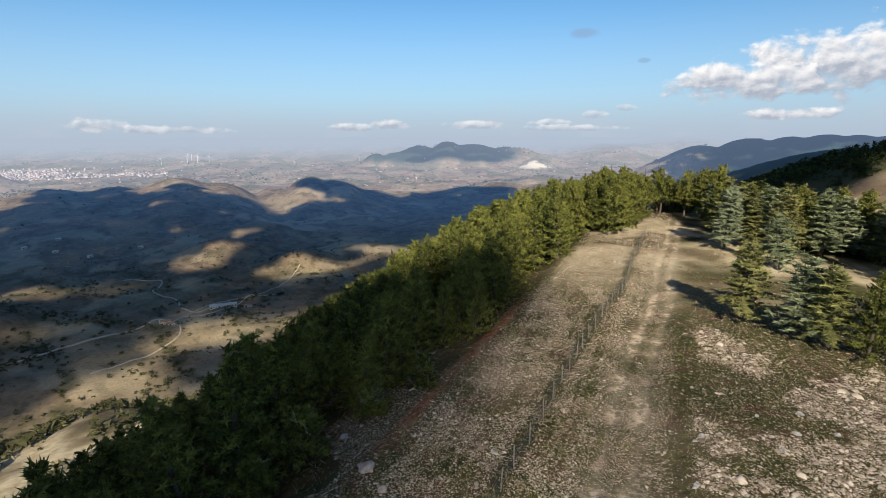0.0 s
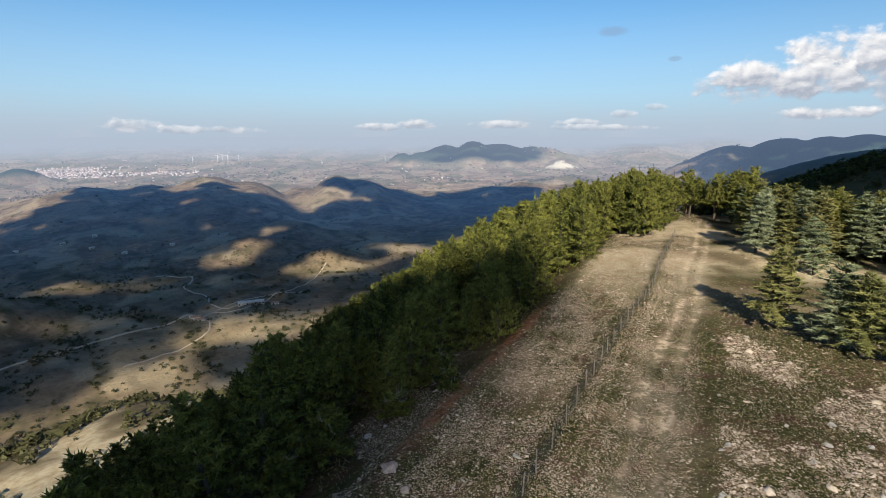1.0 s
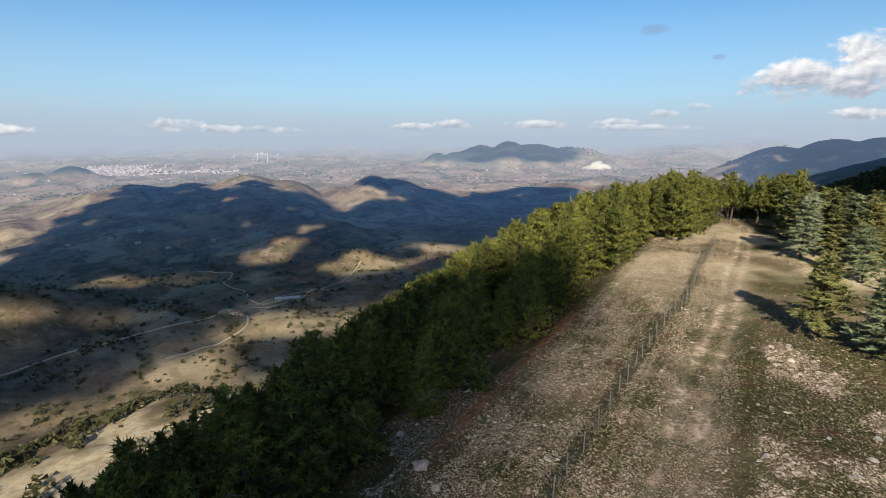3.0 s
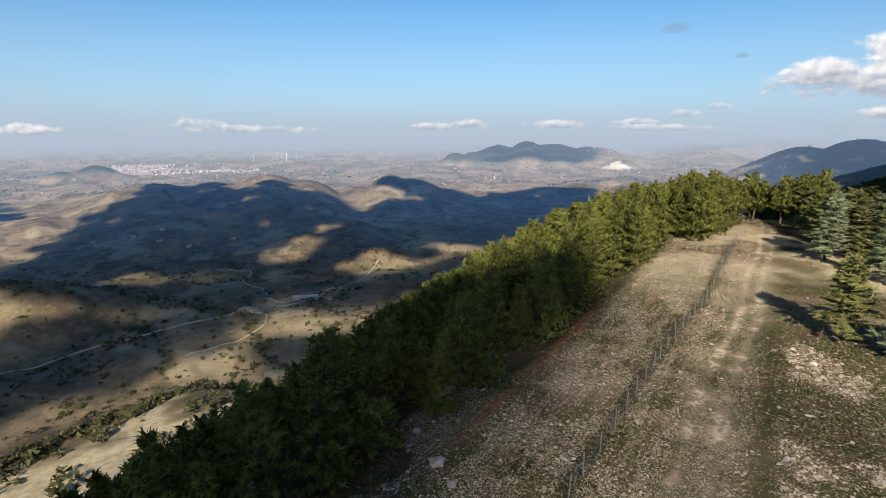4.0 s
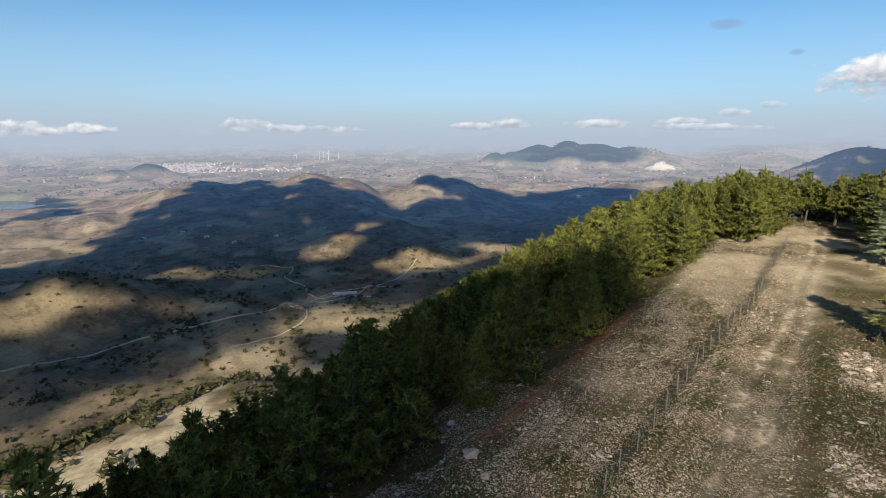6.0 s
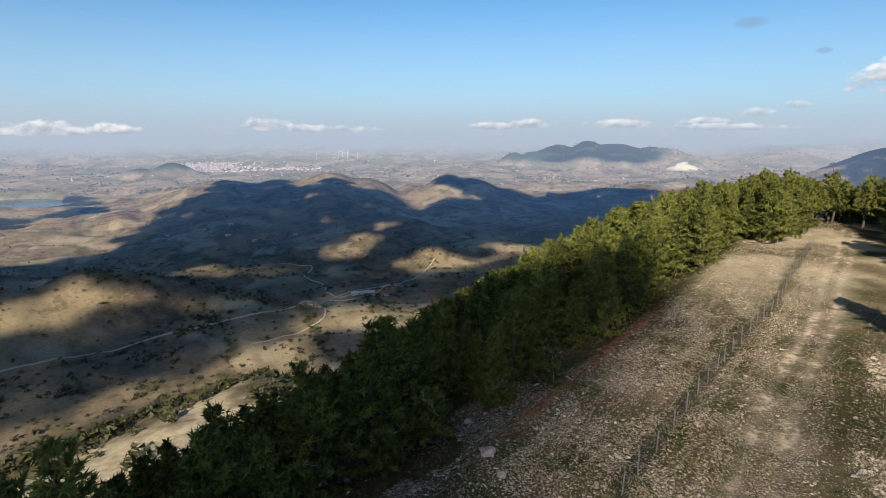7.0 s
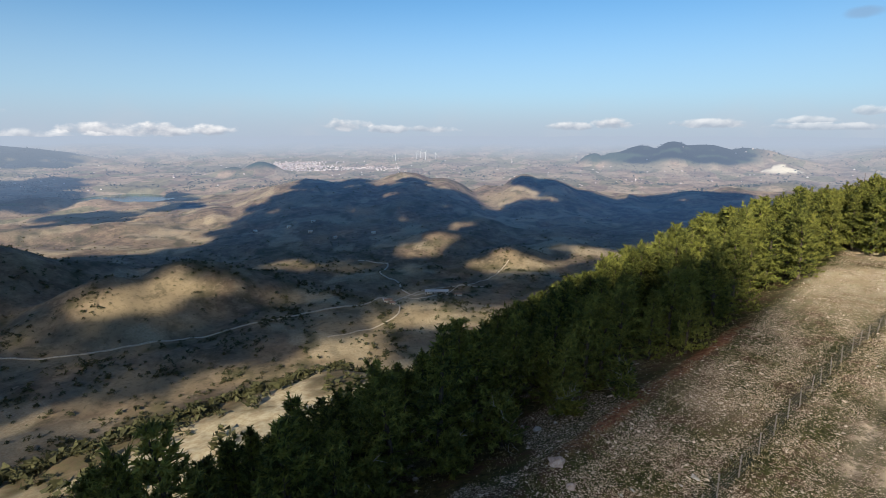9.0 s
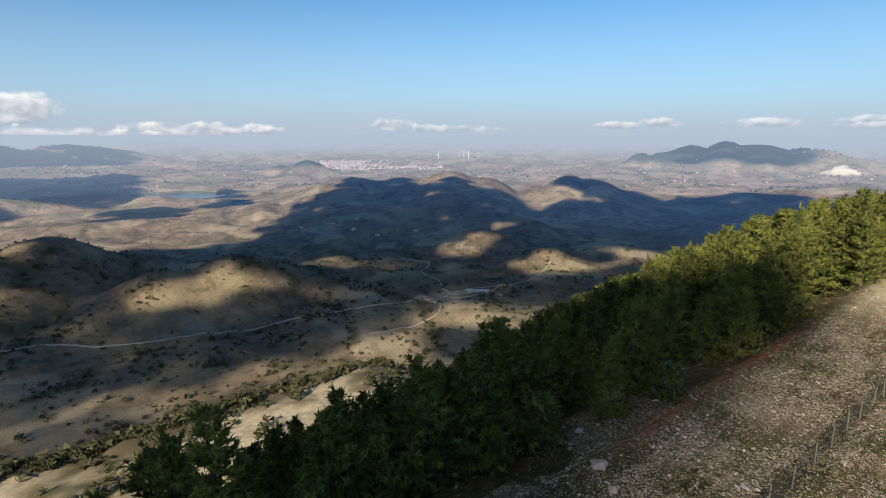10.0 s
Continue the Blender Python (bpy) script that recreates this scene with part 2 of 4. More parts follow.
def finish(g, colour, rough=0.9, metal=0.0, bump=None, strength=0.4, distance=0.1, gloss=0.2, glow=None, through_light=None, haze=None):
    shader = g.node("ShaderNodeBsdfPrincipled")
    g.put(shader.inputs["Base Color"], colour)
    g.put(shader.inputs["Roughness"], rough)
    shader.inputs["Metallic"].default_value = metal
    shader.inputs["Specular IOR Level"].default_value = gloss
    if bump is not None:
        b = g.node("ShaderNodeBump")
        b.inputs["Strength"].default_value = strength
        b.inputs["Distance"].default_value = distance
        g.put(b.inputs["Height"], bump)
        g.put(shader.inputs["Normal"], b.outputs[0])
    if glow is not None:
        g.put(shader.inputs["Emission Color"], glow[0])
        g.put(shader.inputs["Emission Strength"], glow[1])
    result = shader.outputs[0]
    if through_light is not None:
        leaf = g.node("ShaderNodeBsdfTranslucent")
        g.put(leaf.inputs[0], through_light[0])
        both = g.node("ShaderNodeMixShader")
        both.inputs[0].default_value = through_light[1]
        g.put(both.inputs[1], result)
        g.put(both.inputs[2], leaf.outputs[0])
        result = both.outputs[0]
    # haze is painted: an emission colour blended over the surface
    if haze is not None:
        haze_glow = g.node("ShaderNodeEmission")
        g.put(haze_glow.inputs[0], haze[0])
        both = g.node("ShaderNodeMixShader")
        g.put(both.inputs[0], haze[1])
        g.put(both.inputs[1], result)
        g.put(both.inputs[2], haze_glow.outputs[0])
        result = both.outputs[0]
    out = g.node("ShaderNodeOutputMaterial")
    g.put(out.inputs[0], result)


def painted_haze(g, at):
    """Painted haze for distant surfaces: emission colour and blend amount, thicker with distance."""
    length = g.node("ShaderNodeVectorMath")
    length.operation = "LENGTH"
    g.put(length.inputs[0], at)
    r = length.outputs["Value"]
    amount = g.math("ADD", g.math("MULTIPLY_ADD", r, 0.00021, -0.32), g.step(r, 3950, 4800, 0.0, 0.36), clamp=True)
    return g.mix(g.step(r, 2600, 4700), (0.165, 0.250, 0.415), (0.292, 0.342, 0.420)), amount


def place(g):
    return g.node("ShaderNodeNewGeometry").outputs["Position"]


def attribute(g, name):
    n = g.node("ShaderNodeAttribute")
    n.attribute_name = name
    return n.outputs["Fac"]


def ground_material(name, haze_glow=None):
    m, g = material(name)
    at = place(g)
    fine, mid, broad, huge = g.noise(at, 3.2, 5, 0.65), g.noise(at, 0.42, 5, 0.6), g.noise(at, 0.045, 5, 0.6), g.noise(at, 0.006, 4, 0.55)
    grit = g.noise(at, 14.0, 3, 0.6)
    # open meadow: dry straw, green turf and bare brown soil
    soil = g.mix(g.step(mid, 0.35, 0.65), (0.075, 0.046, 0.027), (0.185, 0.118, 0.070))
    turf = g.mix(g.step(fine, 0.35, 0.65), (0.026, 0.033, 0.010), (0.082, 0.084, 0.026))
    straw = g.mix(fine, (0.17, 0.125, 0.075), (0.29, 0.225, 0.14))
    colour = g.mix(g.step(g.math("ADD", mid, g.math("MULTIPLY", fine, 0.5)), 0.62, 0.76), soil, turf)
    colour = g.mix(g.step(broad, 0.50, 0.68), colour, straw)
    colour = g.mix(g.math("MULTIPLY", g.step(grit, 0.44, 0.62), 0.42), colour, (0.040, 0.030, 0.018))
    # far slopes: dull olive pasture with scrub and pale fields
    slope = g.mix(g.step(broad, 0.38, 0.64), (0.130, 0.096, 0.066), (0.215, 0.160, 0.106))
    slope = g.mix(g.step(huge, 0.42, 0.66), slope, (0.235, 0.185, 0.115))
    slope = g.mix(g.math("MULTIPLY", g.step(g.noise(at, 0.02, 6, 0.68, 0.6), 0.53, 0.64), 0.5), slope, (0.052, 0.049, 0.031))
    slope = g.mix(g.math("MULTIPLY", g.step(g.noise(at, 0.16, 5, 0.66), 0.50, 0.62), 0.4), slope, (0.070, 0.062, 0.036))
    slope = g.mix(g.math("MULTIPLY", g.step(g.noise(at, 0.07, 4, 0.6, 0.8), 0.56, 0.68), 0.5), slope, (0.29, 0.225, 0.15))
    colour = g.mix(attribute(g, "wild"), colour, slope)
    colour = g.mix(attribute(g, "pale"), colour, g.mix(g.step(mid, 0.3, 0.7), (0.38, 0.30, 0.18), (0.60, 0.52, 0.36)))
    colour = g.mix(attribute(g, "scrub"), colour, g.mix(fine, (0.035, 0.040, 0.020), (0.075, 0.075, 0.036)))
    # the beaten track, stony ground and the litter under the pines
    dirt = g.mix(mid, (0.50, 0.385, 0.26), (0.74, 0.61, 0.45))
    worn = g.math("MULTIPLY", attribute(g, "track"), g.step(g.math("ADD", mid, g.math("MULTIPLY", fine, 0.6)), 0.66, 0.82, 1.0, 0.28))
    colour = g.mix(worn, colour, dirt)
    stones = attribute(g, "stones")
    pebble, tone = 0.0, 0.0
    for scale, share, edge in ((5.5, 0.34, 0.36), (9.5, 0.75, 0.44), (17.0, 0.95, 0.50)):
        chips = g.node("ShaderNodeTexVoronoi")
        g.put(chips.inputs["Vector"], at)
        chips.inputs["Scale"].default_value = scale
        lot = g.node("ShaderNodeSeparateColor")
        g.put(lot.inputs[0], chips.outputs["Color"])
        there = g.math("LESS_THAN", lot.outputs[0], g.math("MULTIPLY", stones, share))
        size = g.math("MULTIPLY_ADD", lot.outputs[1], edge * 0.6, edge * 0.6)
        inside = g.math("MULTIPLY", there, g.math("LESS_THAN", chips.outputs["Distance"], size))
        pebble = g.math("MAXIMUM", pebble, inside)
        tone = g.math("MAXIMUM", tone, g.math("MULTIPLY", inside, lot.outputs[2]))
    pale_stone = g.mix(tone, (0.165, 0.112, 0.074), (0.68, 0.55, 0.41))
    colour = g.mix(g.math("MULTIPLY", pebble, 0.92), colour, pale_stone)
    colour = g.mix(g.math("MULTIPLY", attribute(g, "litter"), g.step(mid, 0.15, 0.42)), colour, g.mix(g.step(fine, 0.3, 0.7), (0.11, 0.045, 0.024), (0.37, 0.180, 0.098)))
    height = g.math("ADD", g.math("MULTIPLY", fine, 0.5), g.math("ADD", g.math("MULTIPLY", pebble, 0.35), g.math("MULTIPLY", broad, 3.0)))
    # haze painted as a faint glow that strengthens with distance
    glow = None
    if haze_glow:
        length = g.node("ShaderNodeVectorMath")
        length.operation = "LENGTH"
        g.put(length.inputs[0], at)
        glow = (haze_glow, g.step(length.outputs["Value"], 1000, 2300, 0.0, 0.15))
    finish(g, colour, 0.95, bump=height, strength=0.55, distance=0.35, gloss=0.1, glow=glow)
    return m


def distance_material(name):
    """Distant backdrop, its haze painted on as emission."""
    m, g = material(name)
    at = place(g)
    fine, broad, huge = g.noise(at, 0.035, 6, 0.68, 0.4), g.noise(at, 0.0075, 5, 0.62), g.noise(at, 0.0019, 4, 0.55)
    cells = g.node("ShaderNodeTexVoronoi")
    g.put(cells.inputs["Vector"], g.scaled(at, 1, 0.6, 0))
    cells.inputs["Scale"].default_value = 0.011
    cells.inputs["Randomness"].default_value = 0.9
    colour = g.mix(g.step(broad, 0.36, 0.64), (0.230, 0.170, 0.120), (0.400, 0.300, 0.210))
    hue = g.node("ShaderNodeSeparateColor")
    g.put(hue.inputs[0], cells.outputs["Color"])
    colour = g.mix(g.math("MULTIPLY", g.step(hue.outputs[0], 0.62, 0.66), 0.55), colour, (0.40, 0.33, 0.23))
    colour = g.mix(g.math("MULTIPLY", g.step(hue.outputs[1], 0.70, 0.74), 0.5), colour, (0.13, 0.15, 0.07))
    colour = g.mix(g.math("MULTIPLY", g.step(fine, 0.50, 0.62), 0.4), colour, (0.085, 0.085, 0.052))
    colour = g.mix(g.step(huge, 0.52, 0.66), colour, g.mix(fine, (0.14, 0.135, 0.088), (0.28, 0.235, 0.17)))
    colour = g.mix(attribute(g, "wood"), colour, g.mix(fine, (0.016, 0.034, 0.024), (0.045, 0.070, 0.045)))
    colour = g.mix(attribute(g, "quarry"), colour, g.mix(fine, (0.78, 0.68, 0.50), (0.92, 0.86, 0.72)))
    finish(g, colour, 1.0, bump=g.math("MULTIPLY", fine, 6.0), strength=0.6, distance=3.0, gloss=0.0, haze=painted_haze(g, at))
    return m


def foliage_material(name, dark, light, tip, tufts=True):
    m, g = material(name)
    at = place(g)
    info = g.node("ShaderNodeObjectInfo")
    geo = g.node("ShaderNodeNewGeometry")
    lot = geo.outputs["Random Per Island"]
    if tufts:
        lot = g.math("ADD", g.math("MULTIPLY", geo.outputs["Random Per Island"], 0.45), g.math("MULTIPLY", attribute(g, "tuft"), 0.55))
    colour = g.mix(g.step(lot, 0.15, 0.85), dark, light)
    colour = g.mix(g.math("MULTIPLY", info.outputs["Random"], 0.55), colour, tip)
    colour = g.mix(g.math("MULTIPLY", g.step(g.noise(at, 0.8, 3, 0.6), 0.46, 0.68), 0.7), colour, dark)
    finish(g, colour, 0.75, gloss=0.25, through_light=(colour, 0.24))
    return m


def plain_material(name, a, b, scale=6.0, rough=0.9, gloss=0.2, metal=0.0, bump=0.3, distance=0.02):
    m, g = material(name)
    at = place(g)
    n = g.noise(at, scale, 5, 0.62)
    fine = g.noise(at, scale * 7, 3, 0.6)
    both = g.math("ADD", g.math("MULTIPLY", n, 0.7), g.math("MULTIPLY", fine, 0.3))
    finish(g, g.mix(g.step(both, 0.32, 0.68), a, b), rough, metal, bump=both, strength=bump, distance=distance, gloss=gloss)
    return m


GROUND = ground_material("mountain_ground")
# same ground, with blue haze added as emission
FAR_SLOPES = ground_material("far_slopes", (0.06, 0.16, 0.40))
FAR = distance_material("far_country")
PINE = foliage_material("pine_needles", (0.026, 0.038, 0.010), (0.215, 0.230, 0.046), (0.270, 0.265, 0.060))
CEDAR = foliage_material("cedar_needles", (0.070, 0.095, 0.044), (0.340, 0.390, 0.210), (0.42, 0.455, 0.30))
DARK_CEDAR = foliage_material("dark_cedar_needles", (0.058, 0.070, 0.022), (0.27, 0.275, 0.095), (0.34, 0.31, 0.12))
SHRUB = foliage_material("shrub_leaves", (0.030, 0.036, 0.016), (0.082, 0.086, 0.036), (0.11, 0.10, 0.045), tufts=False)
STRAW = foliage_material("dry_grass", (0.085, 0.085, 0.032), (0.25, 0.205, 0.105), (0.33, 0.28, 0.16), tufts=False)
BARK = plain_material("bark", (0.045, 0.034, 0.026), (0.12, 0.095, 0.075), 9, bump=0.6)
DEAD_WOOD = plain_material("dead_wood", (0.25, 0.22, 0.19), (0.42, 0.39, 0.35), 14)
LIMESTONE = plain_material("limestone", (0.24, 0.22, 0.195), (0.55, 0.53, 0.49), 5, bump=0.8)


# ---------------------------------------------------------------- mesh helpers
def mesh_from(name, verts, faces, mat, smooth_shade=False):
    me = bpy.data.meshes.new(name)
    me.from_pydata([tuple(v) for v in verts] if not isinstance(verts, list) else verts, [], faces)
    me.materials.append(mat)
    if smooth_shade:
        me.shade_smooth()
    return me


def mesh_from_arrays(name, verts, faces, mat, smooth_shade=False):
    """verts (n,3) and faces (m,k) as arrays, quick for large meshes."""
    me = bpy.data.meshes.new(name)
    faces = np.asarray(faces, np.int32)
    count, k = faces.shape
    me.vertices.add(len(verts))
    me.vertices.foreach_set("co", np.asarray(verts, np.float32).ravel())
    me.loops.add(count * k)
    me.loops.foreach_set("vertex_index", faces.ravel())
    me.polygons.add(count)
    me.polygons.foreach_set("loop_start", np.arange(count, dtype=np.int32) * k)
    me.polygons.foreach_set("loop_total", np.full(count, k, np.int32))
    me.update(calc_edges=True)
    me.materials.append(mat)
    if smooth_shade:
        me.shade_smooth()
    return me


def part(name, me, parent, label="", m=None):
    ob = new(name, me)
    ob.parent = parent
    if m is not None:
        ob.matrix_local = m
    return tagged(ob, label)


# ---------------------------------------------------------------- ground sheet
def ground_sheet():
    fine = np.arange(-47.0, 76.0, 0.2)
    coarse = np.arange(76.0, 313.0, 3.0)
    bearing = np.radians(np.concatenate([fine, coarse]))
    rings = [0.05, 1.0, 2.0]
    while rings[-1] < 4850:
        r = rings[-1]
        rings.append(r + max(0.30, 0.0135 * r if r < 1500 else 0.0105 * r))
    rings = np.array(rings)
    R, B = np.meshgrid(rings, bearing, indexing="ij")
    x, y = -np.sin(B) * R, np.cos(B) * R
    z = land(x.ravel(), y.ravel()).reshape(x.shape)
    z[0] = z[0].mean()
    n, k = x.shape
    i, j = np.meshgrid(np.arange(n - 1), np.arange(k), indexing="ij")
    jn = (j + 1) % k
    quads = np.stack([i * k + j, (i + 1) * k + j, (i + 1) * k + jn, i * k + jn], -1)
    verts = np.stack([x, y, z], -1).reshape(-1, 3)
    ring, turn = np.repeat(rings[:-1], k), np.tile(np.degrees(bearing), n - 1)
    limit = 2600 - 780 * smooth(turn, 45.0, 51.0) * smooth(-turn, -140, -100)
    quads = quads.reshape(-1, 4)[:, ::-1]

    def sheet(name, chosen, mat):
        faces = quads[chosen]
        used, flat = np.unique(faces, return_inverse=True)
        return new(name, mesh_from_arrays(name, verts[used], flat.reshape(-1, 4), mat, True)), verts[used]

    ground, points = sheet("ground", ring < 1150, GROUND)
    tagged(ground, "stony mountain ridge falling to dry grazed valley slopes", "ground", kind="structure")
    paint_ground(ground.data, points)
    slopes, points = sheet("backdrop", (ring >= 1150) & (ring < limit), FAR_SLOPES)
    tagged(slopes, "bare hills across the valley with bluish haze painted as glow", "distant hills", kind="structure")
    paint_ground(slopes.data, points)
    far, points = sheet("backdrop", ring >= limit, FAR)
    tagged(far, "distant plain and blue mountains on the horizon, haze painted over them", "distant landscape", kind="structure")
    paint_far(far.data, points)


def store(me, name, values):
    me.attributes.new(name, "FLOAT", "POINT").data.foreach_set("value", np.asarray(values, np.float32))


# heaps of broken limestone east of the track: x, y, half width, half length
STONE_HEAPS = ((20.3, 36.8, 2.6, 4.2), (23.2, 29.0, 3.6, 3.4), (28.5, 32.0, 4.0, 3.0), (16.8, 22.6, 3.4, 2.4), (13.6, 26.5, 1.0, 4.0), (21.5, 24.0, 3.4, 2.2), (25.5, 24.5, 4.0, 3.0), (12.0, 21.0, 1.2, 3.0))


def stony(x, y):
    """How stony the plateau is, 0 to 1."""
    q, p = ridge_q(x, y), (0.42 * x + y) / 1.0846
    heap = smooth(fbm(x, y, 7, 4, 0.55, 61), -0.02, 0.12)
    ragged = fbm(x, y, 2.4, 4, 0.6, 67)
    east = 0.0
    for cx, cy, wide, long in STONE_HEAPS:
        east = np.maximum(east, smooth(1.15 - ((x - cx) / wide) ** 2 - ((y - cy) / long) ** 2 + 1.6 * ragged, 0.0, 0.8))
    east = (0.17 + 0.56 * east) * smooth(q, 1.0, 2.6) * smooth(70 - p, 0, 30)
    patch = smooth(fbm(x, y, 3.5, 4, 0.6, 63), -0.30, 0.22)
    streak = smooth(fbm(q * 2.2, p * 0.22, 1.6, 3, 0.55, 69), -0.25, 0.2)
    middle = (0.16 + 0.48 * patch + 0.30 * streak) * smooth(q, -12.5, -10.5) * smooth(1.6 - q, 0, 2)
    west = 0.6 * smooth(-11 - q, 0, 3) * smooth(q, -30, -16) * smooth(40 - p, 0, 12) * heap
    return np.clip(east + middle + west, 0, 1)


def paint_ground(me, v):
    x, y, z = v[:, 0], v[:, 1], v[:, 2]
    r = np.hypot(x, y)
    q, p = ridge_q(x, y), (0.42 * x + y) / 1.0846
    s = -12 - q
    dt = np.abs((x - track_x(y)) / 1.097)
    wear = fbm(x, y, 4.5, 4, 0.55, 19)
    ruts = np.exp(-((dt - 0.72) / 0.34) ** 2) * (0.85 + 0.22 * smooth(p, 45, 70) + 0.9 * wear) * (0.62 + 0.38 * smooth(p, 26, 50)) + 0.45 * np.exp(-(dt / 1.9) ** 4) * smooth(wear, -0.12, 0.25)
    sand = 0.45 * np.exp(-((x - 9.7) / 1.7) ** 2 - ((y - 29.0) / 4.5) ** 2) * smooth(fbm(x, y, 2.6, 4, 0.6, 23), -0.25, 0.12)
    ruts = np.clip(np.maximum(ruts, sand), 0, 1) * smooth(112 - p, 0, 8)
    store(me, "track", ruts)
    weeds = 0.8 * np.exp(-(((x - fence_x(y)) / 1.099 + 0.30 + 0.5 * fbm(x, y, 4, 2, 0.5, 28)) / 0.62) ** 2) * smooth(fbm(x, y, 2.2, 3, 0.5, 29), -0.5, 0.05) * smooth(90 - p, 0, 15) * smooth(r, 0, 14)
    store(me, "stones", stony(x, y) * smooth(200 - r, 0, 60) * (1 - 0.75 * ruts) * (1 - 0.85 * weeds))
    edge = s - 0.3 + 0.5 * fbm(x, y, 5, 3, 0.5, 15)
    store(me, "litter", (1.0 * np.exp(-(edge / 0.62) ** 4) * (0.6 + 0.4 * smooth(fbm(x, y, 3.0, 3, 0.6, 16), -0.25, 0.2)) * smooth(p, 16, 26) * smooth(52 - p, 0, 8) + 0.15 * smooth(s, 1, 4) * smooth(60 - s, 0, 20)) * smooth(140 - r, 0, 20))
    store(me, "wild", smooth(r, 130, 260))
    bench = 0.8 * smooth(s, 100, 125) * smooth(200 - s, 0, 25) * smooth(r, 110, 160) * smooth(fbm(x, y, 45, 4, 0.55, 71), -0.30, 0.12)
    fields = smooth(fbm(x, y, 170, 3, 0.5, 75), 0.16, 0.24) * smooth(r, 420, 600) * 0.3
    dry = 0.85 * smooth(p, 46, 76) * smooth(s, 2, -2) * smooth(fbm(x, y, 12, 3, 0.5, 17), -0.35, 0.15) * smooth(200 - r, 0, 60)
    store(me, "pale", np.clip(bench + fields + dry, 0, 1))
    gully = smooth(ridged(x, y, 150, 3, 31), 0.50, 0.78) * smooth(r, 260, 500) * 0.7
    az = np.degrees(np.arctan2(-x, y))
    east = 0.9 * smooth(-az, 19, 24) * smooth(r, 300, 380) * smooth(1 - (((x - 372) / 85) ** 2 + ((y - 482) / 40) ** 2), 0.3, -0.2)
    store(me, "scrub", np.clip(np.maximum(gully, east) + weeds, 0, 1))


def paint_far(me, v):
    x, y = v[:, 0], v[:, 1]
    az = np.degrees(np.arctan2(-x, y))
    r = np.hypot(x, y)
    base = base_floor(x, y)
    high = v[:, 2] - base
    wood = smooth(high, 18, 50) * smooth(az, -9.0, -6.5) * smooth(9.8 - az, 0, 1.2) * smooth(r, 3520, 3580)
    # dark wood colour here stands in for shade on the eastern mountains
    wood = np.maximum(wood, smooth(high, 40, 75) * smooth(-az, 22, 27) * smooth(4000 - r, 0, 200))
    wood = np.maximum(wood, smooth(high, 20, 45) * smooth(-np.abs(az - 41.5), -3.5, -2.5) * smooth(3700 - r, 0, 100))
    store(me, "wood", wood)
    side = np.radians(az + 9.3) * 3600
    rise = np.clip((v[:, 2] + 182) / 40, 0, 1)
    pit = smooth(112 * (1 - rise) ** 1.35 - np.abs(side + 14 * (1 - rise)) + 22 * fbm(x, y, 45, 3, 0.5, 81), -4, 8) * smooth(v[:, 2], -186, -180) * smooth(r, 3380, 3420) * smooth(3720 - r, 0, 20)
    store(me, "quarry", pit)


ground_sheet()


# ---------------------------------------------------------------- conifers
def tube(points, radii, sides):
    """Tapered tube as verts and triangles."""
    verts, faces = [], []
    for k, (c, r) in enumerate(zip(points, radii)):
        for j in range(sides):
            a = 2 * math.pi * j / sides
            verts.append((c[0] + r * math.cos(a), c[1] + r * math.sin(a), c[2]))
        if k:
            o, n = (k - 1) * sides, k * sides
            for j in range(sides):
                jn = (j + 1) % sides
                faces += [(o + j, o + jn, n + jn), (o + j, n + jn, n + j)]
    return verts, faces


def stick(a, b, r):
    """Thin three-sided limb from a to b."""
    a, b = np.array(a), np.array(b)
    d = (b - a) / max(1e-6, np.linalg.norm(b - a))
    side = np.cross(d, (0.3, 0.2, 0.93))
    side = side / max(1e-6, np.linalg.norm(side))
    up = np.cross(side, d)
    verts = [tuple(a + r * (side * math.cos(t) + up * math.sin(t))) for t in (0, 2.1, 4.2)] + [tuple(b)]
    return verts, [(0, 1, 3), (1, 2, 3), (2, 0, 3)]


class Pile:
    """Collects triangles of one mesh."""

    def __init__(self):
        self.v, self.f, self.n, self.tones = [], [], 0, []

    def add(self, verts, faces, tone=None):
        verts, faces = np.asarray(verts, float).reshape(-1, 3), np.asarray(faces, int)
        self.v.append(verts)
        self.f.append(faces + self.n)
        self.n += len(verts)
        if tone is not None:
            self.tones.append(np.broadcast_to(tone, len(verts)))

    def mesh(self, name, mat, smooth_shade=False):
        me = mesh_from_arrays(name, np.concatenate(self.v), np.concatenate(self.f), mat, smooth_shade)
        if self.tones:
            store(me, "tuft", np.concatenate(self.tones))
        return me


